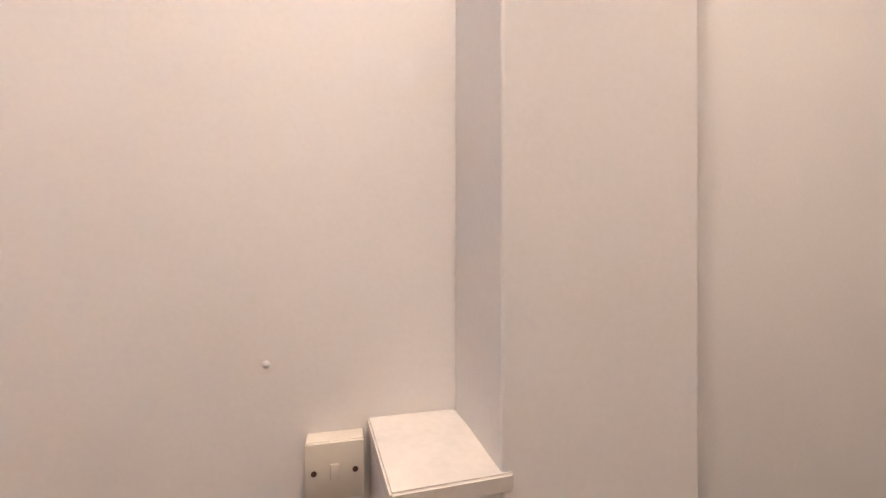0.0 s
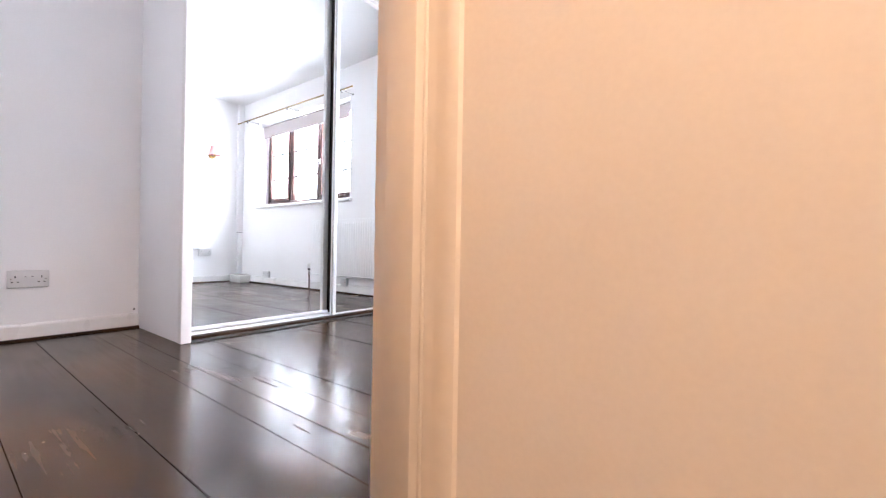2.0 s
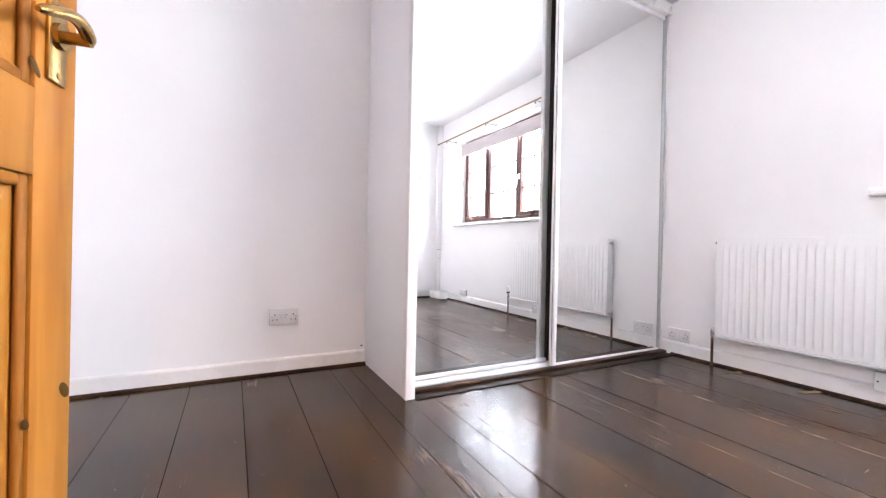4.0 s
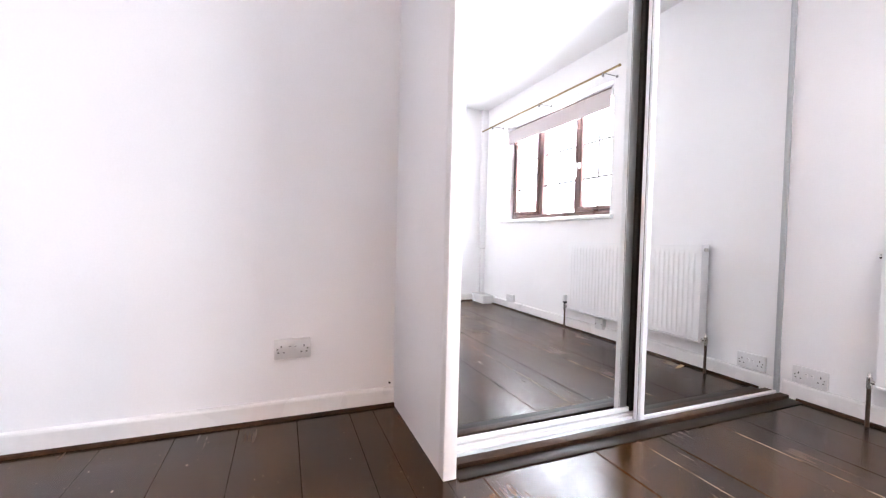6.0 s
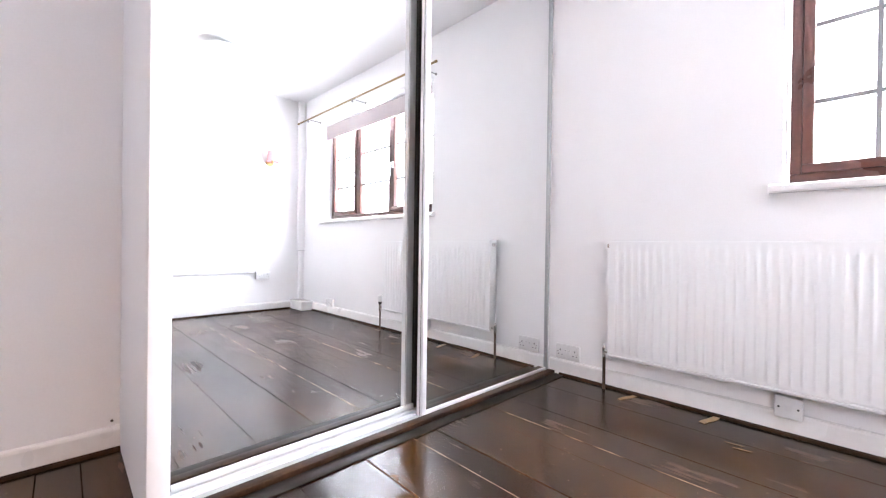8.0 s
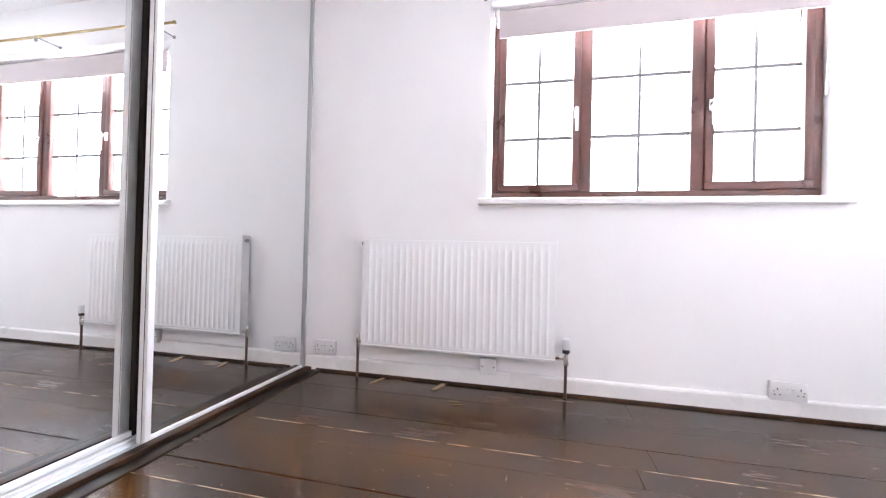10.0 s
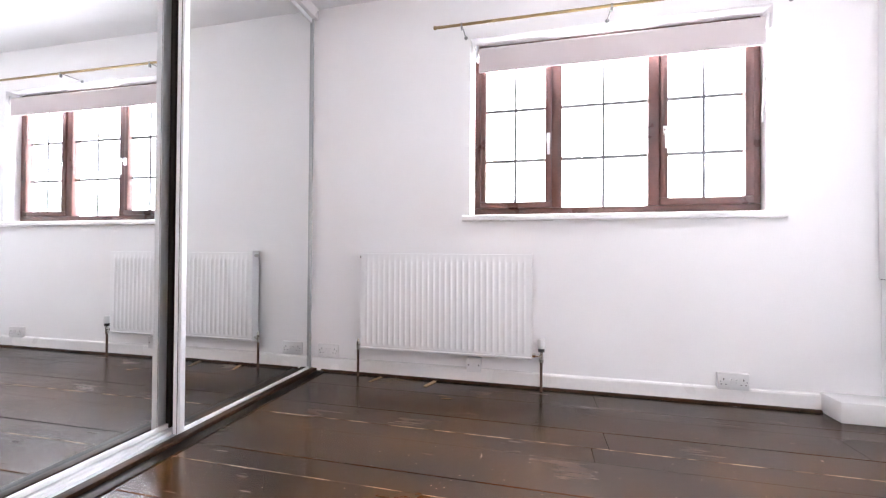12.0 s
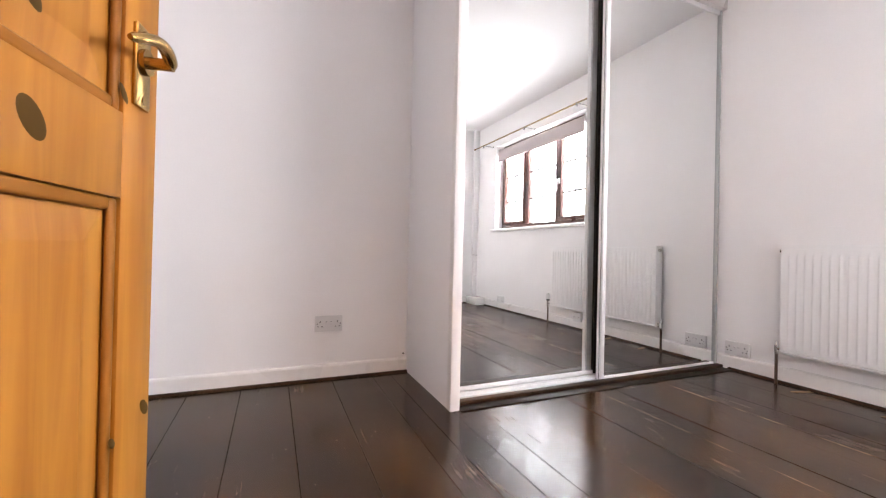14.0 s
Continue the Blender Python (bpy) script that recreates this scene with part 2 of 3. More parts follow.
# ---- mesh helpers ----
def box(bm, x0, x1, y0, y1, z0, z1, bevel=0.0, seg=2):
    made = bmesh.ops.create_cube(bm, size=1.0)["verts"]
    for v in made:
        v.co = Vector((x0 + (v.co.x + 0.5) * (x1 - x0), y0 + (v.co.y + 0.5) * (y1 - y0), z0 + (v.co.z + 0.5) * (z1 - z0)))
    if bevel:
        edges = list({e for v in made for e in v.link_edges})
        bmesh.ops.bevel(bm, geom=edges, offset=bevel, segments=seg, affect="EDGES", profile=0.5)


def tube(bm, a, b, r, seg=20, r2=None):
    a, b = Vector(a), Vector(b)
    d = b - a
    m = Matrix.Translation((a + b) / 2) @ d.to_track_quat("Z", "Y").to_matrix().to_4x4()
    bmesh.ops.create_cone(bm, cap_ends=True, segments=seg, radius1=r, radius2=r if r2 is None else r2, depth=d.length, matrix=m)


def hose(bm, points, radii, seg=14):
    """One continuous round bar through points, with a radius at each."""
    rings = []
    for k, (c, r) in enumerate(zip(points, radii)):
        d = points[min(k + 1, len(points) - 1)] - points[max(k - 1, 0)]
        q = d.to_track_quat("Z", "Y")
        rings.append([bm.verts.new(c + q @ Vector((r * math.cos(2 * math.pi * j / seg), r * math.sin(2 * math.pi * j / seg), 0))) for j in range(seg)])
    for u, w in zip(rings, rings[1:]):
        for k in range(seg):
            bm.faces.new((u[k], u[(k + 1) % seg], w[(k + 1) % seg], w[k]))
    bm.faces.new(rings[0])
    bm.faces.new(rings[-1])


def lathe(bm, profile, centre, axis="Z", seg=32):
    """A surface of revolution from (radius, height) pairs."""
    rings = []
    for r, h in profile:
        ring = []
        for k in range(seg):
            a = 2 * math.pi * k / seg
            p = (r * math.cos(a), r * math.sin(a), h)
            if axis == "Y":
                p = (p[0], -p[2], p[1])
            ring.append(bm.verts.new(Vector(centre) + Vector(p)))
        rings.append(ring)
    for u, w in zip(rings, rings[1:]):
        for k in range(seg):
            bm.faces.new((u[k], u[(k + 1) % seg], w[(k + 1) % seg], w[k]))


def sweep(bm, section, x0, x1, axis="x"):
    """Extrude a closed section, given as (a, z) pairs, along x (a is y) or along y (a is x)."""
    put = (lambda t, a, z: (t, a, z)) if axis == "x" else (lambda t, a, z: (a, t, z))
    ends = [[bm.verts.new(put(t, a, z)) for a, z in section] for t in (x0, x1)]
    n = len(section)
    for k in range(n):
        bm.faces.new((ends[0][k], ends[0][(k + 1) % n], ends[1][(k + 1) % n], ends[1][k]))
    bm.faces.new(ends[0])
    bm.faces.new(ends[1][::-1])


def finish(bm, name, mat, smooth=False):
    bmesh.ops.recalc_face_normals(bm, faces=bm.faces)
    me = bpy.data.meshes.new(name)
    bm.to_mesh(me)
    bm.free()
    me.materials.append(mat)
    if smooth:
        for f in me.polygons:
            f.use_smooth = True
        me.set_sharp_from_angle(angle=radians(35))
    return me


def part(name, bm, mat, parent=None, label="", smooth=True):
    ob = new(name, finish(bm, name, mat, smooth))
    if parent is not None:
        ob.parent = parent
    return tagged(ob, label)


def boxes(*rows, bevel=0.0):
    bm = bmesh.new()
    for r in rows:
        box(bm, *r, bevel=bevel)
    return bm


def tubes(*rows):
    bm = bmesh.new()
    for r in rows:
        tube(bm, *r)
    return bm


def empty(name, label, category, group="", kind="", at=(0, 0, 0)):
    ob = new(name)
    ob.location = at
    return tagged(ob, label, category, group, kind)


def structure(name, bm, mat, label, category, smooth=False):
    return tagged(part(name, bm, mat, None, "", smooth), label, category, kind="structure")


# ---- plan, in metres ----
EAST, WEST, SOUTH, TOP = 3.22, -0.50, -3.45, 2.435
DOOR_X0, DOOR_X1 = 1.82, 1.925            # thickness of the wall that holds the doorway
JAMB_N, JAMB_S = -2.28, -3.045             # the clear opening
HALL_Y = -2.265                            # stair wall, stair side
NOOK_Y = -2.145                             # stair wall, bedroom side
WIN = (1.12, 2.72, 1.015, 2.11)           # x0, x1, z0, z1 of the window's opening
STAIR_END, STAIR_BOTTOM, STAIR_S = 4.945, -2.7, -3.195

# ---- structure ----
structure("wall_north", boxes((WEST - 0.1, WIN[0], 0, 0.28, 0, TOP), (WIN[1], EAST + 0.1, 0, 0.28, 0, TOP),
                              (WIN[0], WIN[1], 0, 0.28, 0, WIN[2]), (WIN[0], WIN[1], 0, 0.28, WIN[3], TOP)),
          WALL, "white painted plaster wall with a wide window opening", "wall")
structure("wall_east", boxes((EAST, EAST + 0.1, NOOK_Y, 0, 0, TOP)), WALL, "white painted plaster wall with a wall lamp", "wall")
structure("wall_west", boxes((WEST - 0.1, WEST, SOUTH - 0.1, 0, 0, TOP)), WALL, "white painted plaster wall with a double socket", "wall")
structure("wall_south", boxes((WEST, DOOR_X0, SOUTH - 0.1, SOUTH, 0, TOP)), WALL, "plain white painted wall behind the door", "wall")
structure("wall_door", boxes((DOOR_X0, DOOR_X1, JAMB_N + 0.03, NOOK_Y, -0.05, TOP), (DOOR_X0, DOOR_X1, SOUTH - 0.1, JAMB_S - 0.03, -0.05, TOP),
                             (DOOR_X0, DOOR_X1, JAMB_S - 0.03, JAMB_N + 0.03, 2.02, TOP)), HALL, "painted wall around the bedroom doorway", "wall")
structure("wall_stair", boxes((DOOR_X1, 2.97, HALL_Y, NOOK_Y, STAIR_BOTTOM, TOP), (2.97, STAIR_END, HALL_Y, NOOK_Y, STAIR_BOTTOM, TOP)),
          HALL, "warm lit off-white stair wall", "wall")
structure("ceiling", boxes((WEST - 0.1, EAST + 0.1, SOUTH - 0.1, 0.28, TOP, TOP + 0.1)), CEIL, "plain white bedroom ceiling", "ceiling")
structure("ceiling_stair", boxes((EAST + 0.1, STAIR_END + 0.1, STAIR_S - 0.1, NOOK_Y, TOP, TOP + 0.1)), CEIL, "plain white ceiling above the stairs", "ceiling")
structure("backdrop", boxes((-60, 70, 60, 60.1, -25, 55)), OUTSIDE, "bright hazy daylight and pale foliage outside", "backdrop")

# stair side: the pier that steps out, and the walls that close the stairwell
structure("wall_stair_pier", boxes((2.97, 3.267, -2.47, HALL_Y, STAIR_BOTTOM, TOP), bevel=0.004),
          HALL, "off-white plastered pier stepping out of the stair wall", "wall")
structure("wall_stair_south", boxes((DOOR_X1, STAIR_END, STAIR_S - 0.1, STAIR_S, STAIR_BOTTOM, TOP)), HALL, "off-white stair wall", "wall")
structure("wall_stair_end", boxes((STAIR_END, STAIR_END + 0.1, STAIR_S - 0.1, NOOK_Y, STAIR_BOTTOM, TOP)), HALL, "off-white end wall of the stairwell", "wall")
structure("floor_stair_foot", boxes((DOOR_X1, STAIR_END, STAIR_S, HALL_Y, STAIR_BOTTOM - 0.1, STAIR_BOTTOM)), CARPET, "brown carpeted floor at the foot of the stairs", "floor")


def skirting(name, along, a0, a1, face, inward, h=0.09, t=0.016, mat=None, label="white gloss painted skirting board"):
    """A board with a rounded top edge; along is the axis, face the wall's plane, inward the side it stands on."""
    s = inward
    sec = [(face, 0.006), (face + s * t, 0.006), (face + s * t, h - 0.012), (face + s * t * 0.8, h - 0.004), (face + s * t * 0.35, h), (face, h)]
    bm = bmesh.new()
    sweep(bm, sec, a0, a1, along)
    return structure(name, bm, mat or GLOSS, label, "skirting board")


def dark_gap(name, along, a0, a1, face, inward):
    """The stained quarter strip between skirting and boards."""
    bm = bmesh.new()
    f = face + inward * 0.0165
    sweep(bm, [(f, 0.0), (f + inward * 0.012, 0.0), (f + inward * 0.010, 0.010), (f, 0.014)], a0, a1, along)
    return structure(name, bm, BARE, "thin dark stained strip at the foot of the skirting", "trim")


skirting("baseboard_north", "x", 0.062, 2.918, 0.0, -1)
dark_gap("trim_north", "x", 0.13, 2.918, 0.0, -1)
skirting("baseboard_east", "y", NOOK_Y, -0.152, EAST, -1)
dark_gap("trim_east", "y", NOOK_Y, -0.152, EAST, -1)
skirting("baseboard_west", "y", SOUTH, -1.985, WEST, 1, h=0.085)
dark_gap("trim_west", "y", SOUTH, -1.985, WEST, 1)
skirting("baseboard_south", "x", WEST, DOOR_X0 - 0.1, SOUTH, 1)
skirting("baseboard_nook", "x", DOOR_X0, EAST, NOOK_Y, 1)

# pipe boxing in the corner: a low box and a two-stage upright casing
pipe_box = empty("pipe_boxing", "white painted pipe boxing in the corner beside the skirting", "pipe boxing")
part("low_box", boxes((2.918, EAST, -0.15, 0, 0, 0.1), bevel=0.006), GLOSS, pipe_box)
part("upright_casing", boxes((3.175, EAST, -0.055, 0, 0.1, 0.675), bevel=0.004), WALL, pipe_box)
part("upper_casing", boxes((3.165, EAST, -0.075, 0, 0.675, TOP), bevel=0.004), WALL, pipe_box)
part("casing_gap", boxes((3.174, EAST - 0.002, -0.0575, 0, 0.672, 0.6755)), EDGE, pipe_box, "dark open joint")


# ---- window ----
def window():
    w = empty("window_1", "mahogany brown leaded casement window with three lights", "window", kind="structure")
    x0, x1, z0, z1 = 1.131, 2.714, 1.034, 2.108
    y0, y1 = 0.104, 0.17
    fr = 0.038
    m1, m2, hm = 1.637, 2.178, 0.031
    part("window_frame", boxes((x0, x1, y0, y1, z0, z0 + fr), (x0, x1, y0, y1, z1 - fr, z1), (x0, x0 + fr, y0, y1, z0 + fr, z1 - fr),
                               (x1 - fr, x1, y0, y1, z0 + fr, z1 - fr), bevel=0.005), MAHOGANY, w)
    for x in (m1, m2):
        part("mullion", boxes((x - hm, x + hm, y0, y1, z0 + fr, z1 - fr), bevel=0.005), MAHOGANY, w)
    lights = ((x0 + fr, m1 - hm, 0.038, 1), (m1 + hm, m2 - hm, 0.0, 0), (m2 + hm, x1 - fr, 0.042, -1))
    for a, b, s, side in lights:
        c, d = z0 + fr, z1 - fr
        if s:
            sash = part("casement", boxes((a, b, y0 - 0.012, y0 + 0.04, c, c + s), (a, b, y0 - 0.012, y0 + 0.04, d - s, d), (a, a + s, y0 - 0.012, y0 + 0.04, c + s, d - s),
                                          (b - s, b, y0 - 0.012, y0 + 0.04, c + s, d - s), bevel=0.006), MAHOGANY, w)
            hx = b - s / 2 if side > 0 else a + s / 2
            hz = 1.47
            bm = bmesh.new()
            box(bm, hx - 0.011, hx + 0.011, y0 - 0.026, y0 - 0.012, hz - 0.005, hz + 0.055, bevel=0.004)
            tube(bm, (hx, y0 - 0.02, hz + 0.03), (hx, y0 - 0.052, hz + 0.03), 0.008, 12)
            box(bm, hx - 0.008, hx + 0.008, y0 - 0.062, y0 - 0.048, hz - 0.085, hz + 0.045, bevel=0.005)
            part("handle", bm, CHROME if side < 0 else PLASTIC, sash, "pale casement handle")
        a, b, c, d = a + s, b - s, c + s, d - s
        pane = part("pane", boxes((a, b, y0 + 0.026, y0 + 0.03, c, d)), GLASS, w, smooth=False)
        pane.visible_shadow = False
        xm = (a + b) / 2
        part("lead_upright", boxes((xm - 0.008, xm + 0.008, y0 + 0.021, y0 + 0.0255, c, d)), LEAD, w)
        for z in (1.37, 1.69):
            part("lead_crossbar", boxes((a, b, y0 + 0.0205, y0 + 0.0252, z - 0.0095, z + 0.0095)), LEAD, w)
    bm = bmesh.new()
    sweep(bm, [(0.104, 0.984), (0.104, 1.032), (-0.03, 1.02), (-0.042, 1.012), (-0.042, 0.99), (-0.034, 0.984)], 1.08, 2.765)
    part("window_sill", bm, GLOSS, w, "white painted sill board")


window()

blind = empty("roller_blind", "mauve grey roller blind rolled nearly up at the window head", "blind")
bm = bmesh.new()
tube(bm, (1.165, 0.045, 2.04), (2.70, 0.045, 2.04), 0.024, 24)
part("roll", bm, BLIND, blind)
part("fabric", boxes((1.168, 2.698, 0.019, 0.0215, 1.915, 2.045)), BLIND, blind)
part("bottom_bar", boxes((1.168, 2.698, 0.015, 0.026, 1.902, 1.922), bevel=0.004), BLIND, blind)
for x in (1.147, 2.702):
    part("bracket", boxes((x, x + 0.016, 0.018, 0.075, 1.99, 2.075), bevel=0.003), PLASTIC, blind)
bm = bmesh.new()
drop = lambda t: Vector((2.705 + 0.006 * math.sin(t * 6.28), 0.05 - 0.022 * math.cos(t * 6.28), 2.03 - 0.52 * math.sin(t * math.pi)))
hose(bm, [drop(k / 30) for k in range(31)], [0.0028] * 31, 8)
part("pull_cord", bm, PLASTIC, blind, "thin looped white cord")

pole = empty("curtain_pole", "thin brass curtain pole on small brackets above the window", "curtain pole")
bm = bmesh.new()
tube(bm, (0.932, -0.15, 2.118), (3.03, -0.15, 2.118), 0.008, 16)
part("rod", bm, OLDBRASS, pole)
for x in (0.927, 3.03):
    part("end_cap", tubes(((x - 0.004, -0.15, 2.118), (x + 0.01, -0.15, 2.118), 0.0105, 16)), OLDBRASS, pole)
for x in (1.09, 1.906, 2.80):
    bm = bmesh.new()
    tube(bm, (x, 0, 2.118), (x, -0.006, 2.118), 0.011, 16)
    tube(bm, (x, -0.004, 2.118), (x, -0.142, 2.118), 0.0032, 10)
    box(bm, x - 0.005, x + 0.005, -0.158, -0.1415, 2.088, 2.1275, bevel=0.002)
    part("bracket", bm, LEAD, pole, "small dull grey clip bracket")


# ---- radiator ----
def radiator():
    r = empty("radiator", "white enamelled steel panel radiator with vertical flutes under the window", "radiator", at=(0.442, 0, 0))
    x0, x1, z0, z1, yf, yb = 0.0, 1.052, 0.18, 0.79, -0.085, -0.055
    n = 28
    pitch = (x1 - x0 - 0.05) / n
    bm = bmesh.new()
    cols = [(x0 + 0.0022, 0.0), (x0 + 0.006, 0.0), (x0 + 0.025, 0.0)]
    for k in range(n):
        a = x0 + 0.025 + k * pitch
        cols += [(a + pitch * f, d) for f, d in ((0.2, 0.0), (0.3, 0.0017), (0.4, 0.0052), (0.5, 0.0066), (0.6, 0.0052), (0.7, 0.0017), (0.8, 0.0))]
    cols += [(x1 - 0.025, 0.0), (x1 - 0.006, 0.0), (x1 - 0.0022, 0.0)]
    rows = [(z0, 0.012, 0), (z0 + 0.006, 0.002, 0), (z0 + 0.014, 0.0, 0), (z0 + 0.017, 0.004, 0), (z0 + 0.021, 0.004, 0), (z0 + 0.024, 0, 0), (z0 + 0.036, 0, 0), (z0 + 0.048, 0, 1), (z1 - 0.06, 0, 1), (z1 - 0.048, 0, 0), (z1 - 0.008, 0.0, 0), (z1 - 0.001, 0.008, 0)]
    grid = [[bm.verts.new((x, yf + back - on * d, z)) for x, d in cols] for z, back, on in rows]
    for u, w in zip(grid, grid[1:]):
        for k in range(len(cols) - 1):
            bm.faces.new((u[k], u[k + 1], w[k + 1], w[k]))
    box(bm, x0 + 0.0022, x1 - 0.0022, yf + 0.012, yb, z0 + 0.001, z1 - 0.002)
    part("front_panel", bm, RADIATOR, r)
    part("top_grille", boxes(*[(x0 + 0.012 + k * 0.0213, x0 + 0.026 + k * 0.0213, yf + 0.006, -0.022, z1 - 0.004, z1 + 0.002) for k in range(48)],
                             (x0, x1, yf + 0.001, yf + 0.007, z1 - 0.03, z1 + 0.003), (x0, x1, -0.024, -0.018, z1 - 0.03, z1 + 0.003)), RADIATOR, r)
    for x in (x0 - 0.002, x1 - 0.002):
        part("side_cover", boxes((x, x + 0.004, yf + 0.002, -0.018, z0 + 0.01, z1 + 0.003), bevel=0.0015), RADIATOR, r)
    part("convector_fins", boxes(*[(x0 + 0.03 + k * 0.03, x0 + 0.034 + k * 0.03, yb + 0.001, -0.026, z0 + 0.03, z1 - 0.03) for k in range(33)]), RADIATOR, r)
    for x in (0.2, 0.85):
        part("wall_bracket", boxes((x, x + 0.03, -0.026, 0, z0 + 0.03, z1 - 0.08)), RADIATOR, r)
    part("air_vent", tubes(((x0 - 0.002, -0.055, z1 - 0.028), (x0 - 0.016, -0.055, z1 - 0.028), 0.012, 16)), CHROME, r, "small chrome bleed valve")
    zv = z0 + 0.022
    # lockshield end
    bm = bmesh.new()
    tube(bm, (x0, -0.055, zv), (x0 - 0.03, -0.055, zv), 0.009, 14)
    tube(bm, (x0 - 0.03, -0.055, zv - 0.03), (x0 - 0.03, -0.055, zv + 0.02), 0.011, 14)
    tube(bm, (x0 - 0.03, -0.055, zv + 0.02), (x0 - 0.03, -0.055, zv + 0.04), 0.009, 14, 0.006)
    part("lockshield_valve", bm, CHROME, r)
    part("feed_pipe", tubes(((x0 - 0.03, -0.055, 0.0), (x0 - 0.03, -0.055, zv - 0.03), 0.0078, 14)), COPPER, r, "dark tarnished pipe into the floor")
    # thermostatic end
    xe = x1 + 0.055
    bm = bmesh.new()
    tube(bm, (x1, -0.06, zv), (xe, -0.06, zv), 0.009, 14)
    tube(bm, (x1 + 0.004, -0.06, zv), (x1 + 0.022, -0.06, zv), 0.014, 6)
    tube(bm, (xe, -0.06, zv - 0.03), (xe, -0.06, zv + 0.028), 0.012, 14)
    tube(bm, (xe, -0.06, zv - 0.034), (xe, -0.06, zv - 0.016), 0.0145, 6)
    v = part("thermostatic_valve", bm, CHROME, r)
    part("black_collar", tubes(((xe, -0.06, zv + 0.026), (xe, -0.06, zv + 0.045), 0.0185, 20)), BLACK, v)
    bm = bmesh.new()
    lathe(bm, [(0.019, 0), (0.0215, 0.004), (0.022, 0.03), (0.02, 0.05), (0.013, 0.057), (0.0, 0.058)], (xe, -0.06, zv + 0.045), seg=24)
    for k in range(12):
        a = 2 * math.pi * k / 12
        tube(bm, (xe + 0.0215 * math.cos(a), -0.06 + 0.0215 * math.sin(a), zv + 0.05), (xe + 0.0195 * math.cos(a), -0.06 + 0.0195 * math.sin(a), zv + 0.094), 0.002, 6)
    part("knob", bm, PLASTIC, v, "ribbed white thermostat head")
    part("return_pipe", tubes(((xe, -0.06, 0.0), (xe, -0.06, zv - 0.03), 0.0078, 14)), COPPER, r, "dark tarnished pipe into the floor")


radiator()


# ---- sockets and switches ----
def socket(name, label, w, pose_m, outlets, box_depth=0.012, mat=None):
    """A UK wall socket facing -y, its plate's centre at the origin."""
    h, d = 0.086, box_depth
    s = empty(name, label, "socket", "double wall sockets")
    part("plate", boxes((-w / 2, w / 2, -d - 0.004, 0, -h / 2, h / 2), bevel=0.004), mat or PLASTIC, s)
    # the plate's shadow on the wall, modelled as a thin dark strip
    part("shadow_gap", boxes((-w / 2 + 0.004, w / 2 - 0.004, -d * 0.5, -0.0005, -h / 2 - 0.0012, -h / 2 + 0.002)), EDGE, s, "dark strip drawn as the shade under the plate")
    f = -d - 0.0042
    for cx in outlets:
        part("pin_holes", boxes((cx - 0.0022, cx + 0.0022, f - 0.0006, f + 0.003, 0.006, 0.016), (cx - 0.014, cx - 0.007, f - 0.0006, f + 0.003, -0.017, -0.0125),
                                (cx + 0.007, cx + 0.014, f - 0.0006, f + 0.003, -0.017, -0.0125)), BLACK, s, "dark square pin holes")
    if len(outlets) == 2:
        for cx in (-0.012, 0.012):
            bm = boxes((cx - 0.0055, cx + 0.0055, f - 0.004, f + 0.002, -0.008, 0.014), bevel=0.0015)
            part("rocker", bm, mat or PLASTIC, s)
            part("rocker_mark", boxes((cx - 0.0045, cx + 0.0045, f - 0.0046, f - 0.0035, 0.0105, 0.0125)), BLACK, s)
    for cx in ((-w / 2 + 0.013, w / 2 - 0.013)):
        part("screw", tubes(((cx, f + 0.001, 0.0), (cx, f - 0.001, 0.0), 0.0032, 10)), CHROME, s)
    s.matrix_world = pose_m
    return s


socket("double_socket", "white double wall socket just above the skirting beside the wardrobe", 0.147, pose(0.178, 0, 0.138), (-0.046, 0.046))
socket("double_socket", "white double wall socket on the skirting under the window", 0.147, pose(2.528, -0.0, 0.124), (-0.046, 0.046), 0.02)
socket("double_socket", "white double wall socket on the plain wall", 0.147, pose(WEST, -2.44, 0.306, 0, 0, 90), (-0.046, 0.046))
socket("double_socket", "white double wall socket fed by surface trunking", 0.147, pose(EAST, -0.47, 0.40, 0, 0, -90), (-0.046, 0.046), 0.03)


def spur(name, label, m):
    s = empty(name, label, "fused spur")
    part("back_box", boxes((-0.043, 0.043, -0.03, 0, -0.043, 0.043), bevel=0.003), PLASTIC, s)
    part("plate", boxes((-0.043, 0.043, -0.038, -0.031, -0.043, 0.043), bevel=0.003), PLASTIC, s)
    part("fuse_holder", boxes((-0.01, 0.01, -0.041, -0.037, -0.012, 0.012), bevel=0.002), PLASTIC, s)
    for x in (-0.03, 0.03):
        part("screw", tubes(((x, -0.037, 0), (x, -0.0392, 0), 0.004, 10)), BLACK, s)
    s.matrix_world = m


spur("fused_spur", "small square white fused spur below the radiator", pose(1.155, -0.002, 0.118))

cable = empty("skirting_cable", "thin white cable clipped along the skirting below the radiator", "cable")
part("sheath", tubes(((0.46, -0.019, 0.097), (1.112, -0.019, 0.097), 0.0028, 8), ((1.2, -0.019, 0.097), (1.5, -0.019, 0.094), 0.0028, 8)), PLASTIC, cable)
for x in (0.62, 0.95, 1.35):
    part("clip", boxes((x, x + 0.006, -0.024, -0.014, 0.092, 0.102), bevel=0.001), PLASTIC, cable)

nail = empty("wall_nail", "small bent nail stuck in the wall beside the wardrobe", "nail")
part("shank", tubes(((WEST, -2.012, 0.105), (WEST + 0.022, -2.012, 0.112), 0.002, 8)), EDGE, nail)
part("head", tubes(((WEST + 0.021, -2.012, 0.1117), (WEST + 0.024, -2.012, 0.1125), 0.0045, 10)), EDGE, nail)

trunk = empty("cable_trunking", "thin white surface cable trunking along the wall", "trunking")
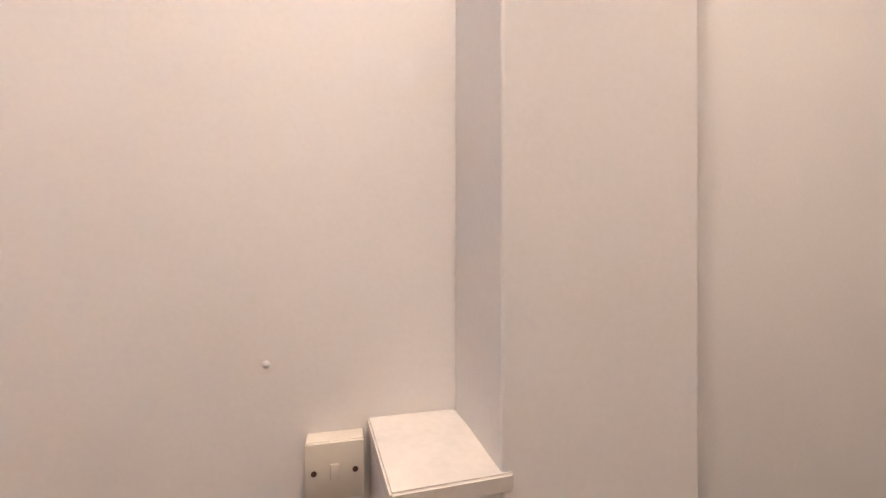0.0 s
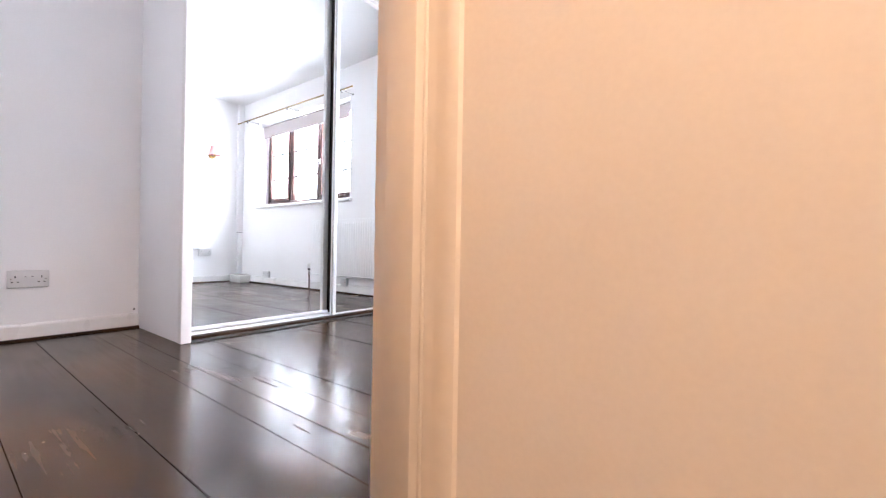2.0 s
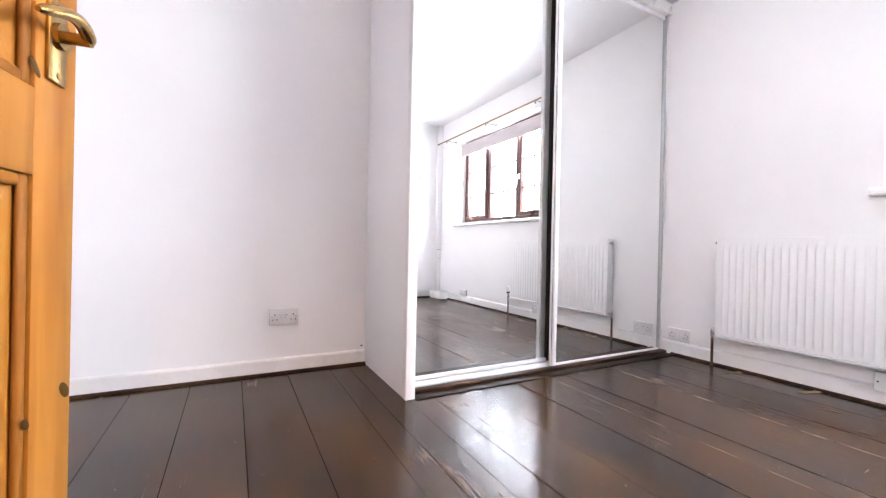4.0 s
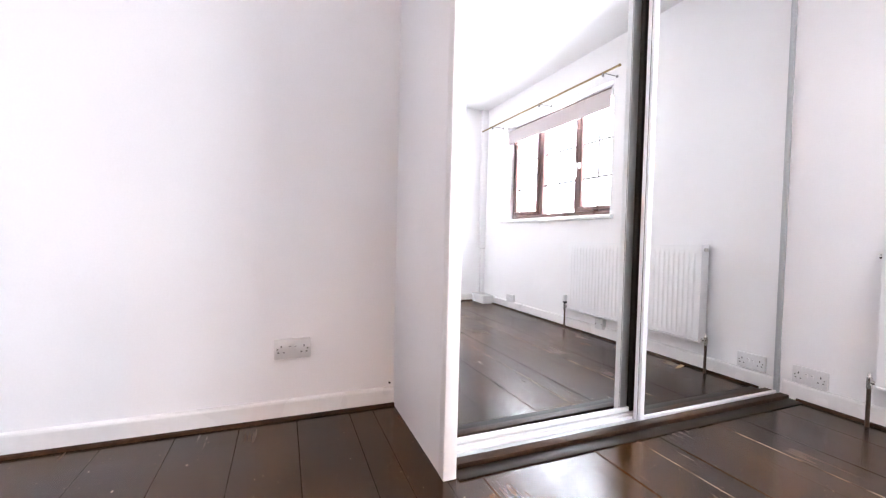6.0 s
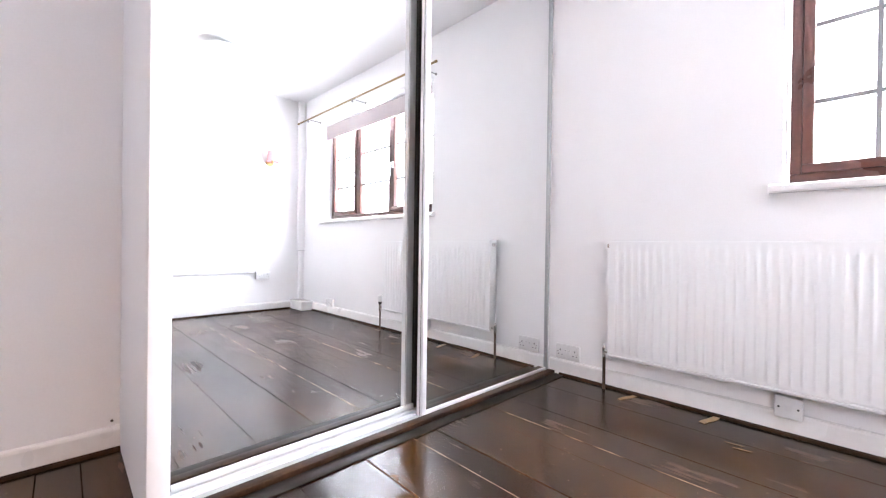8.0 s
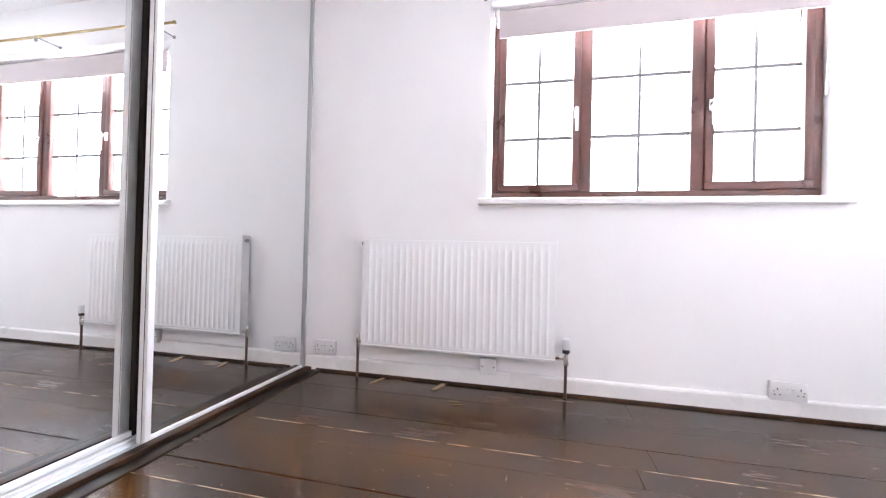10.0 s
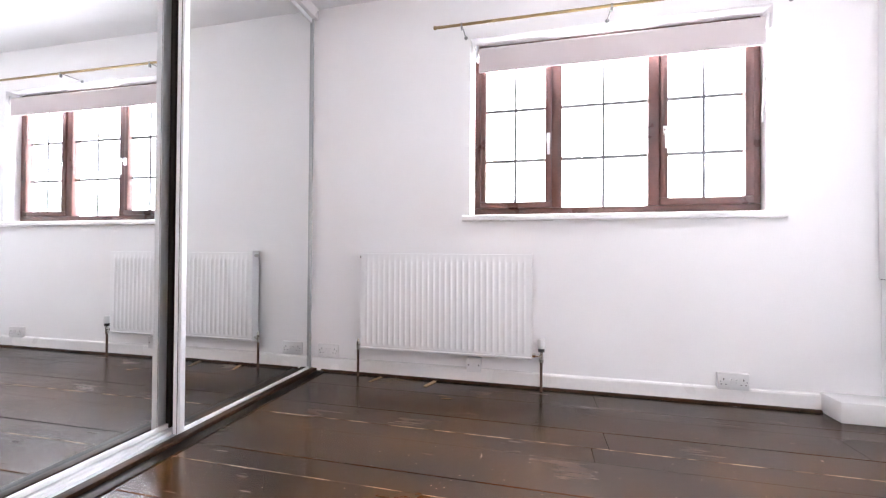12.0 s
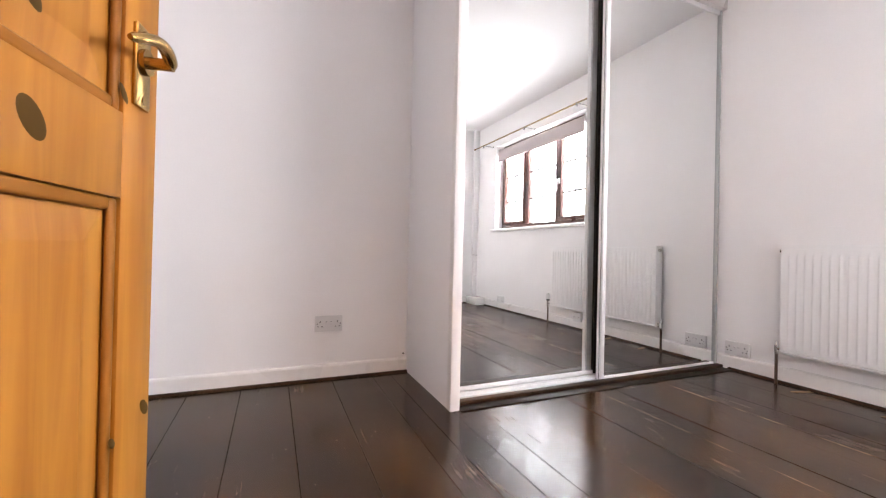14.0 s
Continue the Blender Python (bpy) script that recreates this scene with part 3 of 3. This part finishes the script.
part("run", boxes((EAST - 0.014, EAST, -2.0, -0.546, 0.425, 0.441), bevel=0.002), PLASTIC, trunk)
part("lid_joint", boxes((EAST - 0.0148, EAST - 0.013, -0.86, -0.546, 0.4405, 0.4425)), LEAD, trunk)

# ---- wall lamp on the far wall, opposite the mirrors ----
lamp = empty("wall_lamp", "brass wall lamp with a small pink fabric shade", "wall lamp")
bm = bmesh.new()
tube(bm, (EAST, -0.40, 1.665), (EAST - 0.014, -0.40, 1.665), 0.04, 24)
tube(bm, (EAST - 0.01, -0.40, 1.665), (EAST - 0.085, -0.40, 1.65), 0.006, 12)
tube(bm, (EAST - 0.085, -0.40, 1.64), (EAST - 0.085, -0.40, 1.70), 0.011, 14)
part("arm", bm, BRASS, lamp)
bm = bmesh.new()
lathe(bm, [(0.066, 0), (0.060, 0.02), (0.052, 0.06), (0.045, 0.115), (0.043, 0.115), (0.050, 0.06), (0.058, 0.02), (0.064, 0)], (EAST - 0.085, -0.40, 1.665), seg=32)
part("shade", bm, SHADE, lamp, "flared pink fabric shade")

ceiling_lamp = empty("ceiling_lamp", "white ceiling light with a pale glass cone shade", "ceiling lamp")
bm = bmesh.new()
lathe(bm, [(0.0, 0.0), (0.055, 0.0), (0.05, -0.022), (0.012, -0.028), (0.0, -0.028)], (2.38, -1.12, TOP), seg=32)
part("rose", bm, GLOSS, ceiling_lamp)
bm = bmesh.new()
lathe(bm, [(0.012, -0.02), (0.15, -0.035), (0.156, -0.04), (0.02, -0.14), (0.0, -0.145)], (2.38, -1.12, TOP), seg=40)
part("shade", bm, OPAL, ceiling_lamp, "pale greenish glass cone")


# ---- mirrored wardrobe ----
def wardrobe():
    w = empty("wardrobe", "white built-in wardrobe with two full-height sliding mirror doors", "wardrobe")
    ys, ymid = -1.988, -0.987
    part("end_panel", boxes((WEST, 0.105, ys, ys + 0.018, 0, TOP), bevel=0.001), WALL, w, "plain white painted end panel")
    part("end_post", boxes((0.105, 0.148, ys - 0.003, ys + 0.045, 0, TOP), bevel=0.004), GLOSS, w, "white gloss painted front edge")
    part("header", boxes((0.01, 0.075, ys + 0.045, 0, 2.36, TOP), bevel=0.003), GLOSS, w)
    part("back_board", boxes((-0.07, -0.05, ys + 0.02, 0, 0.03, 2.36)), EDGE, w)
    part("bottom_track", boxes((-0.045, -0.006, ys + 0.046, -0.019, 0.0, 0.022), bevel=0.0015), FRAME, w, "white metal floor track")
    part("track_slot", boxes((-0.0055, 0.0105, ys + 0.046, -0.019, 0.0, 0.004)), EDGE, w, "dark slot of the track")
    part("track_lip", boxes((0.011, 0.018, ys + 0.046, ymid - 0.036, 0.0, 0.02), bevel=0.001), FRAME, w)
    part("track_rail", boxes((0.024, 0.05, ys + 0.046, ymid - 0.036, 0.0, 0.012), bevel=0.001), SILVER_AND_SHADE, w, "dull silver front rail of the track")
    part("plinth_strip", boxes((0.058, 0.1, ys + 0.046, -0.019, 0.0, 0.02), bevel=0.004), BARE, w, "worn brown wooden strip before the track")
    # thin dark band laid on the boards as the wardrobe foot's shade
    part("threshold_board", boxes((0.104, 0.162, ys + 0.05, -0.03, 0.0, 0.005), bevel=0.0015), FOOT_SHADE, w, "flat dark band painted as shade along the track")
    part("wall_post", boxes((-0.012, 0.046, -0.018, 0, 0.0, 2.36), bevel=0.003), GLOSS, w)

    def leaf(x, y0, y1, name, label, wide=0.016, z0=0.028):
        z1 = 2.357
        d = part(name, boxes((x - 0.02, x - 0.004, y0, y1, z0, z1)), EDGE, w, "dark brown backing edge")
        part("mirror_pane", boxes((x - 0.0035, x, y0 + 0.02, y1 - 0.012, z0 + 0.012, z1 - 0.02)), MIRROR, d, label, smooth=False)
        # right door's far stile is grey for the shaded channel by the wall post
        for a, b, m in ((y0, y0 + 0.026, FRAME), (y1 - wide, y1, SILVER_AND_SHADE if wide < 0.05 else EDGE)):
            part("stile", boxes((x - 0.0038, x + 0.012, a, b, z0, z1), bevel=0.004), m, d)
        for a, b in ((z0, z0 + 0.02), (z1 - 0.03, z1)):
            part("rail", boxes((x - 0.0036, x + 0.006, y0 + 0.0285, y1 - wide - 0.0005, a, b), bevel=0.002), FRAME, d)
        return d
    left = leaf(-0.0155, ys + 0.046, ymid + 0.03, "sliding_door", "clear mirror glass", 0.055)
    yc = (ys + ymid) / 2
    left.matrix_local = pose(-0.0155, yc, 0, 0, 0, 0.55) @ pose(0.0155, -yc, 0)   # hangs a little out of square
    right = leaf(0.0425, ymid - 0.035, -0.019, "sliding_door", "clear mirror glass", z0=0.008)
    part("side_edge", boxes((0.0235, 0.0385, ymid - 0.0375, ymid - 0.0355, 0.008, 2.357)), FRAME, right, "white door edge")
    part("back_skin", boxes((0.0185, 0.0221, ymid - 0.035, -0.02, 0.008, 2.357)), FRAME, right, "pale back of the door")


wardrobe()


# ---- bedroom door ----
def pine_door():
    d = empty("bedroom_door", "open varnished orange pine panel door with a brass lever handle", "door")
    W, H, T = 0.762, 1.98, 0.035
    st, mid = 0.088, 0.381
    zs = ((0.01, 0.215), (0.768, 0.875), (1.42, 1.515), (1.87, H))
    part("hinge_stile", boxes((0, st, -T / 2, T / 2, 0.01, H), bevel=0.002), PINE, d)
    part("lock_stile", boxes((W - st, W, -T / 2, T / 2, 0.01, H), bevel=0.002), PINE, d)
    for a, b in zs:
        part("rail", boxes((st, W - st, -T / 2, T / 2, a, b), bevel=0.001), PINE, d)
    for (_, a), (b, _) in zip(zs, zs[1:]):
        part("muntin", boxes((mid - 0.045, mid + 0.045, -T / 2, T / 2, a, b), bevel=0.001), PINE, d)
        for u, v in ((st, mid - 0.045), (mid + 0.045, W - st)):
            bm = bmesh.new()
            box(bm, u, v, -0.006, 0.006, a, b)
            for s in (-1, 1):
                ring0 = [bm.verts.new(p) for p in ((u + 0.02, s * 0.006, a + 0.02), (v - 0.02, s * 0.006, a + 0.02), (v - 0.02, s * 0.006, b - 0.02), (u + 0.02, s * 0.006, b - 0.02))]
                ring1 = [bm.verts.new(p) for p in ((u + 0.055, s * 0.0092, a + 0.055), (v - 0.055, s * 0.0092, a + 0.055), (v - 0.055, s * 0.0092, b - 0.055), (u + 0.055, s * 0.0092, b - 0.055))]
                for k in range(4):
                    bm.faces.new((ring0[k], ring0[(k + 1) % 4], ring1[(k + 1) % 4], ring1[k]))
                bm.faces.new(ring1)
            p = part("panel", bm, PINE, d, smooth=False)
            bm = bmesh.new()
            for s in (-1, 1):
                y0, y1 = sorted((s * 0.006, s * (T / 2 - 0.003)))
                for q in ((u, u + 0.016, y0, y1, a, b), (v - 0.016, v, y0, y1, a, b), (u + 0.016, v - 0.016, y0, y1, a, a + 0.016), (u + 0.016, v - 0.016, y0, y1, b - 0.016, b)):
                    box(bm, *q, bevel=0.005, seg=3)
            part("moulding", bm, GROOVE, p, "darker brown bead")
    for s in (-1, 1):
        y = s * T / 2
        lo, hi = sorted((y, y + s * 0.006))
        plate = part("backplate", boxes((W - 0.072, W - 0.034, lo, hi, 0.893, 1.002), bevel=0.002), BRASS, d, "polished brass backplate")
        bm = bmesh.new()
        tube(bm, (W - 0.053, y + s * 0.004, 0.955), (W - 0.053, y + s * 0.012, 0.955), 0.017, 20)
        tube(bm, (W - 0.053, y + s * 0.01, 0.955), (W - 0.053, y + s * 0.04, 0.955), 0.008, 16)
        ts = [k / 20 for k in range(21)]
        bend = [Vector((W - 0.044 - 0.111 * t, y + s * (0.036 + 0.007 * math.sin(t * 3.1)), 0.955 + 0.012 * math.sin(t * 3.6) - 0.008 * t)) for t in ts]
        hose(bm, bend, [(0.0082 - 0.003 * abs(t - 0.2)) * (0.55 if t in (0.0, 1.0) else 0.88 if t in (0.05, 0.95) else 1.0) for t in ts])
        part("lever", bm, BRASS, plate, "curved brass lever")
        for z in (0.903, 0.992):
            part("screw", tubes(((W - 0.053, y + s * 0.005, z), (W - 0.053, y + s * 0.0075, z), 0.0045, 10)), BRASS, plate)
    # knots, lying just proud of the varnished face
    for x, z, rx, rz in ((0.527, 0.822, 0.014, 0.019), (0.53, 0.945, 0.011, 0.022), (0.747, 0.48, 0.008, 0.013), (0.668, 0.465, 0.005, 0.008), (0.674, 0.9, 0.006, 0.012), (0.15, 0.86, 0.015, 0.02), (0.05, 1.2, 0.012, 0.02)):
        inset = -0.0091 if 0.875 < z < 1.42 and 0.43 < x < 0.66 else -T / 2
        bm = bmesh.new()
        lathe(bm, [(1.0, 0.0), (0.8, 0.0006), (0.0, 0.0006)], (0, 0, 0), "Y", 20)
        for v in bm.verts:
            u, w = v.co.x * rx, v.co.z * rz * 1.15
            v.co = Vector((x + 0.72 * u - 0.7 * w, inset + v.co.y, z + 0.7 * u + 0.72 * w))
        part("knot", bm, KNOT, d, "dark oval pine knot")
    for z in (0.22, 1.72):
        part("hinge", tubes(((-0.006, T / 2, z), (-0.006, T / 2, z + 0.08), 0.006, 12)), BRASS, d)
    # hung on the south jamb, swung a little past square into the room
    a = math.degrees(math.atan2(0.13, -0.77))
    d.matrix_world = pose(1.802, -3.037, 0.004, 0, 0, a)
    return d


pine_door()

# door lining, stop and architrave
lining = empty("door_frame", "cream painted door lining with stops and moulded architrave", "door frame", kind="structure")
part("lining_north", boxes((DOOR_X0 - 0.004, DOOR_X1 + 0.004, JAMB_N, JAMB_N + 0.03, 0, 2.02), bevel=0.003), CREAM, lining)
part("lining_south", boxes((DOOR_X0 - 0.004, DOOR_X1 + 0.004, JAMB_S - 0.03, JAMB_S, 0, 2.02), bevel=0.003), CREAM, lining)
part("lining_head", boxes((DOOR_X0 - 0.004, DOOR_X1 + 0.004, JAMB_S, JAMB_N, 1.99, 2.02), bevel=0.003), CREAM, lining)
part("stop_north", boxes((DOOR_X0 + 0.042, DOOR_X1, JAMB_N - 0.02, JAMB_N, 0, 1.99), bevel=0.002), CREAM, lining)
part("stop_south", boxes((DOOR_X0 + 0.042, DOOR_X1, JAMB_S, JAMB_S + 0.013, 0, 1.99), bevel=0.002), CREAM, lining)
part("stop_head", boxes((DOOR_X0 + 0.042, DOOR_X1, JAMB_S + 0.013, JAMB_N - 0.02, 1.977, 1.99), bevel=0.002), CREAM, lining)


def architrave(name, y0, y1, x, s, z0):
    """Upright moulding: from its inner edge y0 to its outer edge y1, standing off the wall plane x on side s."""
    d = y1 - y0
    sec = ((0, 0), (0, 0.009), (0.18, 0.013), (0.3, 0.011), (0.42, 0.016), (0.75, 0.019), (0.9, 0.017), (1, 0.012), (1, 0))
    bm = bmesh.new()
    ends = [[bm.verts.new((x + s * h, y0 + d * u, z)) for u, h in sec] for z in (z0, 2.06)]
    n = len(sec)
    for k in range(n):
        bm.faces.new((ends[0][k], ends[0][(k + 1) % n], ends[1][(k + 1) % n], ends[1][k]))
    bm.faces.new(ends[0])
    bm.faces.new(ends[1])
    part(name, bm, CREAM, lining)


bm = bmesh.new()
moulding = ((1.926, 0.0), (1.926, 0.009), (1.935, 0.011), (1.943, 0.009), (1.951, 0.0095), (1.965, 0.0115), (1.979, 0.0105), (1.987, 0.007), (1.991, 0.0))
rings = [[bm.verts.new((x, HALL_Y - d, z)) for x, d in moulding] for z in (0.0, 2.06)]
for k in range(len(moulding)):
    j = (k + 1) % len(moulding)
    bm.faces.new((rings[0][k], rings[0][j], rings[1][j], rings[1][k]))
bm.faces.new(rings[0])
bm.faces.new(rings[1])
part("architrave_north", bm, CREAM, lining)
architrave("architrave_south", JAMB_S - 0.006, JAMB_S - 0.07, DOOR_X1, 1, 0.0)
architrave("architrave_inside", JAMB_N + 0.006, JAMB_N + 0.07, DOOR_X0, -1, 0.0)
part("architrave_head", boxes((DOOR_X1, DOOR_X1 + 0.017, JAMB_S - 0.07, JAMB_N, 2.0, 2.06), bevel=0.004), CREAM, lining)

# ---- stairs ----
RISE, GO = 0.185, 0.228
stairs = empty("staircase", "narrow staircase with brown carpet up to the bedroom door", "stairs", kind="structure")
for k in range(13):
    x1 = 2.08 + k * GO
    z = 0.016 - k * RISE
    x0 = DOOR_X1 if k == 0 else x1 - GO
    y1 = HALL_Y - 0.036 if k < 3 else -2.493
    bm = bmesh.new()
    sec = [(x0, z - RISE - 0.03), (x0, z), (x1 + 0.005, z), (x1 + 0.016, z - 0.008), (x1 + 0.02, z - 0.02), (x1 + 0.014, z - 0.034), (x1, z - 0.04), (x1, z - RISE - 0.03)]
    ends = [[bm.verts.new((a, y, c)) for a, c in sec] for y in (STAIR_S + 0.03, y1)]
    n = len(sec)
    for j in range(n):
        bm.faces.new((ends[0][j], ends[0][(j + 1) % n], ends[1][(j + 1) % n], ends[1][j]))
    bm.faces.new(ends[0])
    bm.faces.new(ends[1])
    part("step", bm, CARPET, stairs)
# the string: level by the door, then down with the stairs
bm = bmesh.new()
line = [(1.945, 0.066), (2.015, 0.064), (2.034, 0.057), (2.18, -0.06), (2.845, -0.60)]
for (xa, za), (xb, zb) in zip(line, line[1:]):
    for y0, y1 in ((HALL_Y - 0.036, HALL_Y),):
        q = [bm.verts.new((x, y, z)) for y in (y0, y1) for x, z in ((xa, za), (xb, zb), (xb, zb - 0.6), (xa, za - 0.6))]
        for f in ((0, 1, 2, 3), (4, 5, 6, 7), (0, 1, 5, 4), (2, 3, 7, 6), (0, 3, 7, 4), (1, 2, 6, 5)):
            bm.faces.new([q[i] for i in f])
part("string", bm, CREAM, stairs, "cream painted sloping stair string", smooth=False)

ledge = empty("wall_ledge", "small white painted boxed ledge against the stair wall", "ledge")
bm = bmesh.new()
q = [bm.verts.new((x, y, z)) for z in (-0.7, -0.058) for x, y in ((2.826, HALL_Y), (2.839, -2.468), (2.9695, -2.468), (2.9695, HALL_Y))]
for f in ((0, 1, 2, 3), (7, 6, 5, 4), (0, 1, 5, 4), (1, 2, 6, 5), (2, 3, 7, 6), (3, 0, 4, 7)):
    bm.faces.new([q[i] for i in f])
part("body", bm, HALL, ledge, smooth=False)
bm = bmesh.new()
q = [bm.verts.new((x, y, z)) for z in (-0.0575, -0.034) for x, y in ((2.821, HALL_Y - 0.001), (2.833, -2.479), (2.9855, -2.474), (2.9685, HALL_Y - 0.001))]
for f in ((0, 1, 2, 3), (7, 6, 5, 4), (0, 1, 5, 4), (1, 2, 6, 5), (2, 3, 7, 6), (3, 0, 4, 7)):
    bm.faces.new([q[i] for i in f])
bmesh.ops.bevel(bm, geom=list(bm.edges), offset=0.003, segments=3, affect="EDGES")
part("cap", bm, DIMMED_CAP, ledge, "cream painted top board, coloured darker to offset the bulb's light")

chip = empty("plaster_chip", "tiny raised chip of white plaster on the stair wall", "plaster chip")
bm = bmesh.new()
lathe(bm, [(0.0, 0.004), (0.0035, 0.003), (0.0062, 0.0), (0.0, 0.0)], (2.669, HALL_Y, 0.062), "Y", 10)
part("flake", bm, GLOSS, chip)

switch = empty("light_switch", "single ivory plastic light switch on a surface box", "light switch")
part("surface_box", boxes((-0.043, 0.043, -0.034, 0, -0.043, 0.043), bevel=0.003), IVORY, switch)
part("plate", boxes((-0.043, 0.043, -0.042, -0.0352, -0.043, 0.043), bevel=0.002), IVORY, switch)
part("rocker", boxes((-0.0065, 0.0065, -0.0465, -0.041, -0.011, 0.012), bevel=0.0015), IVORY, switch)
for x in (-0.03, 0.03):
    part("screw", tubes(((x, -0.041, 0), (x, -0.0432, 0), 0.0042, 12)), COPPER, switch)
switch.matrix_world = pose(2.771, HALL_Y, -0.093)

stair_lamp = empty("ceiling_lamp_holder", "white batten lamp holder on the stair ceiling", "ceiling lamp")
bm = bmesh.new()
lathe(bm, [(0.0, 2.4345), (0.05, 2.4345), (0.048, 2.415), (0.024, 2.405), (0.022, 2.385), (0.0, 2.385)], (2.945, -2.735, 0))
part("holder", bm, PLASTIC, stair_lamp)
# unseen drum, added to keep the bulb's light off the bedroom wall
bm = bmesh.new()
lathe(bm, [(0.025, 2.425), (0.082, 2.415), (0.094, 2.40), (0.1, 2.288), (0.097, 2.288), (0.091, 2.398), (0.08, 2.412), (0.025, 2.421)], (2.945, -2.735, 0), seg=40)
part("shade", bm, GLOSS, stair_lamp, "added opaque white drum that blocks the bulb's spill")

# ---- floorboards ----
floor = structure("floor", boxes((WEST - 0.1, DOOR_X1, SOUTH - 0.1, NOOK_Y, -0.08, -0.024), (WEST - 0.1, EAST + 0.1, NOOK_Y, 0.0, -0.08, -0.024)), EDGE, "dark stained and varnished bare floorboards", "floor")
JOINTS = (0.0, -0.24, -0.338, -0.53, -0.688, -0.805, -1.04, -1.155, -1.375, -1.61, -1.855, -1.975, -2.095, -2.20, -2.42, -2.64, -2.86, -3.09, -3.45)
WORN_EDGES = (-0.688, -0.805, -1.155)
rng = random.Random(4)
for a, b in zip(JOINTS, JOINTS[1:]):
    end = DOOR_X1 if b < -2.1 else EAST
    cut = min(rng.uniform(1.5, 2.9), end)
    for x0, x1 in ((WEST, cut), (cut, end)):
        if x1 - x0 < 0.1:
            continue
        lift = rng.uniform(-0.0012, 0.0012)
        bm = bmesh.new()
        rubbed = a in WORN_EDGES or b in WORN_EDGES
        box(bm, 0.0002, x1 - x0 - 0.0002, b - a + 0.0007, -0.0007, -0.022, lift, bevel=0.002 if rubbed else 0.0013, seg=1)
        me = finish(bm, "floorboard", BOARD)
        me.materials.append(WORN)
        if rubbed:
            for f in me.polygons:
                slanted = 0.2 < f.normal.z < 0.9 and abs(f.normal.y) > 0.2
                if slanted and ((f.normal.y > 0) if a in WORN_EDGES else (f.normal.y < 0)):
                    f.material_index = 1
        ob = new("floorboard", me)
        ob.location, ob.parent = (x0, a, 0), floor
# two unstained patches and a few chips of pale wood by the skirting and on the boards
for x, y, w, d, turn in ((0.55, -0.09, 0.026, 0.12, -14), (0.90, -0.085, 0.030, 0.125, -12), (1.02, -0.27, 0.05, 0.005, 4), (1.05, -0.30, 0.05, 0.007, 8)):
    bm = bmesh.new()
    lathe(bm, [(1.0, 0.0), (0.96, 0.0004), (0.0, 0.0004)], (0, 0, 0), seg=20)
    for v in bm.verts:
        k = 1 + 0.35 * noise.noise(v.co * 2.3 + Vector((x * 9, y * 9, 0)))
        square = [math.copysign(abs(c) ** 0.45, c) for c in v.co.xy]
        v.co = Vector((square[0] * w / 2 * k + square[1] * w * 0.18, square[1] * d / 2 * k, v.co.z))
    ob = part("bare_patch", bm, PALE, floor, "pale unstained patch of wood")
    ob.matrix_local = pose(x, y, 0.0013, 0, 0, turn)
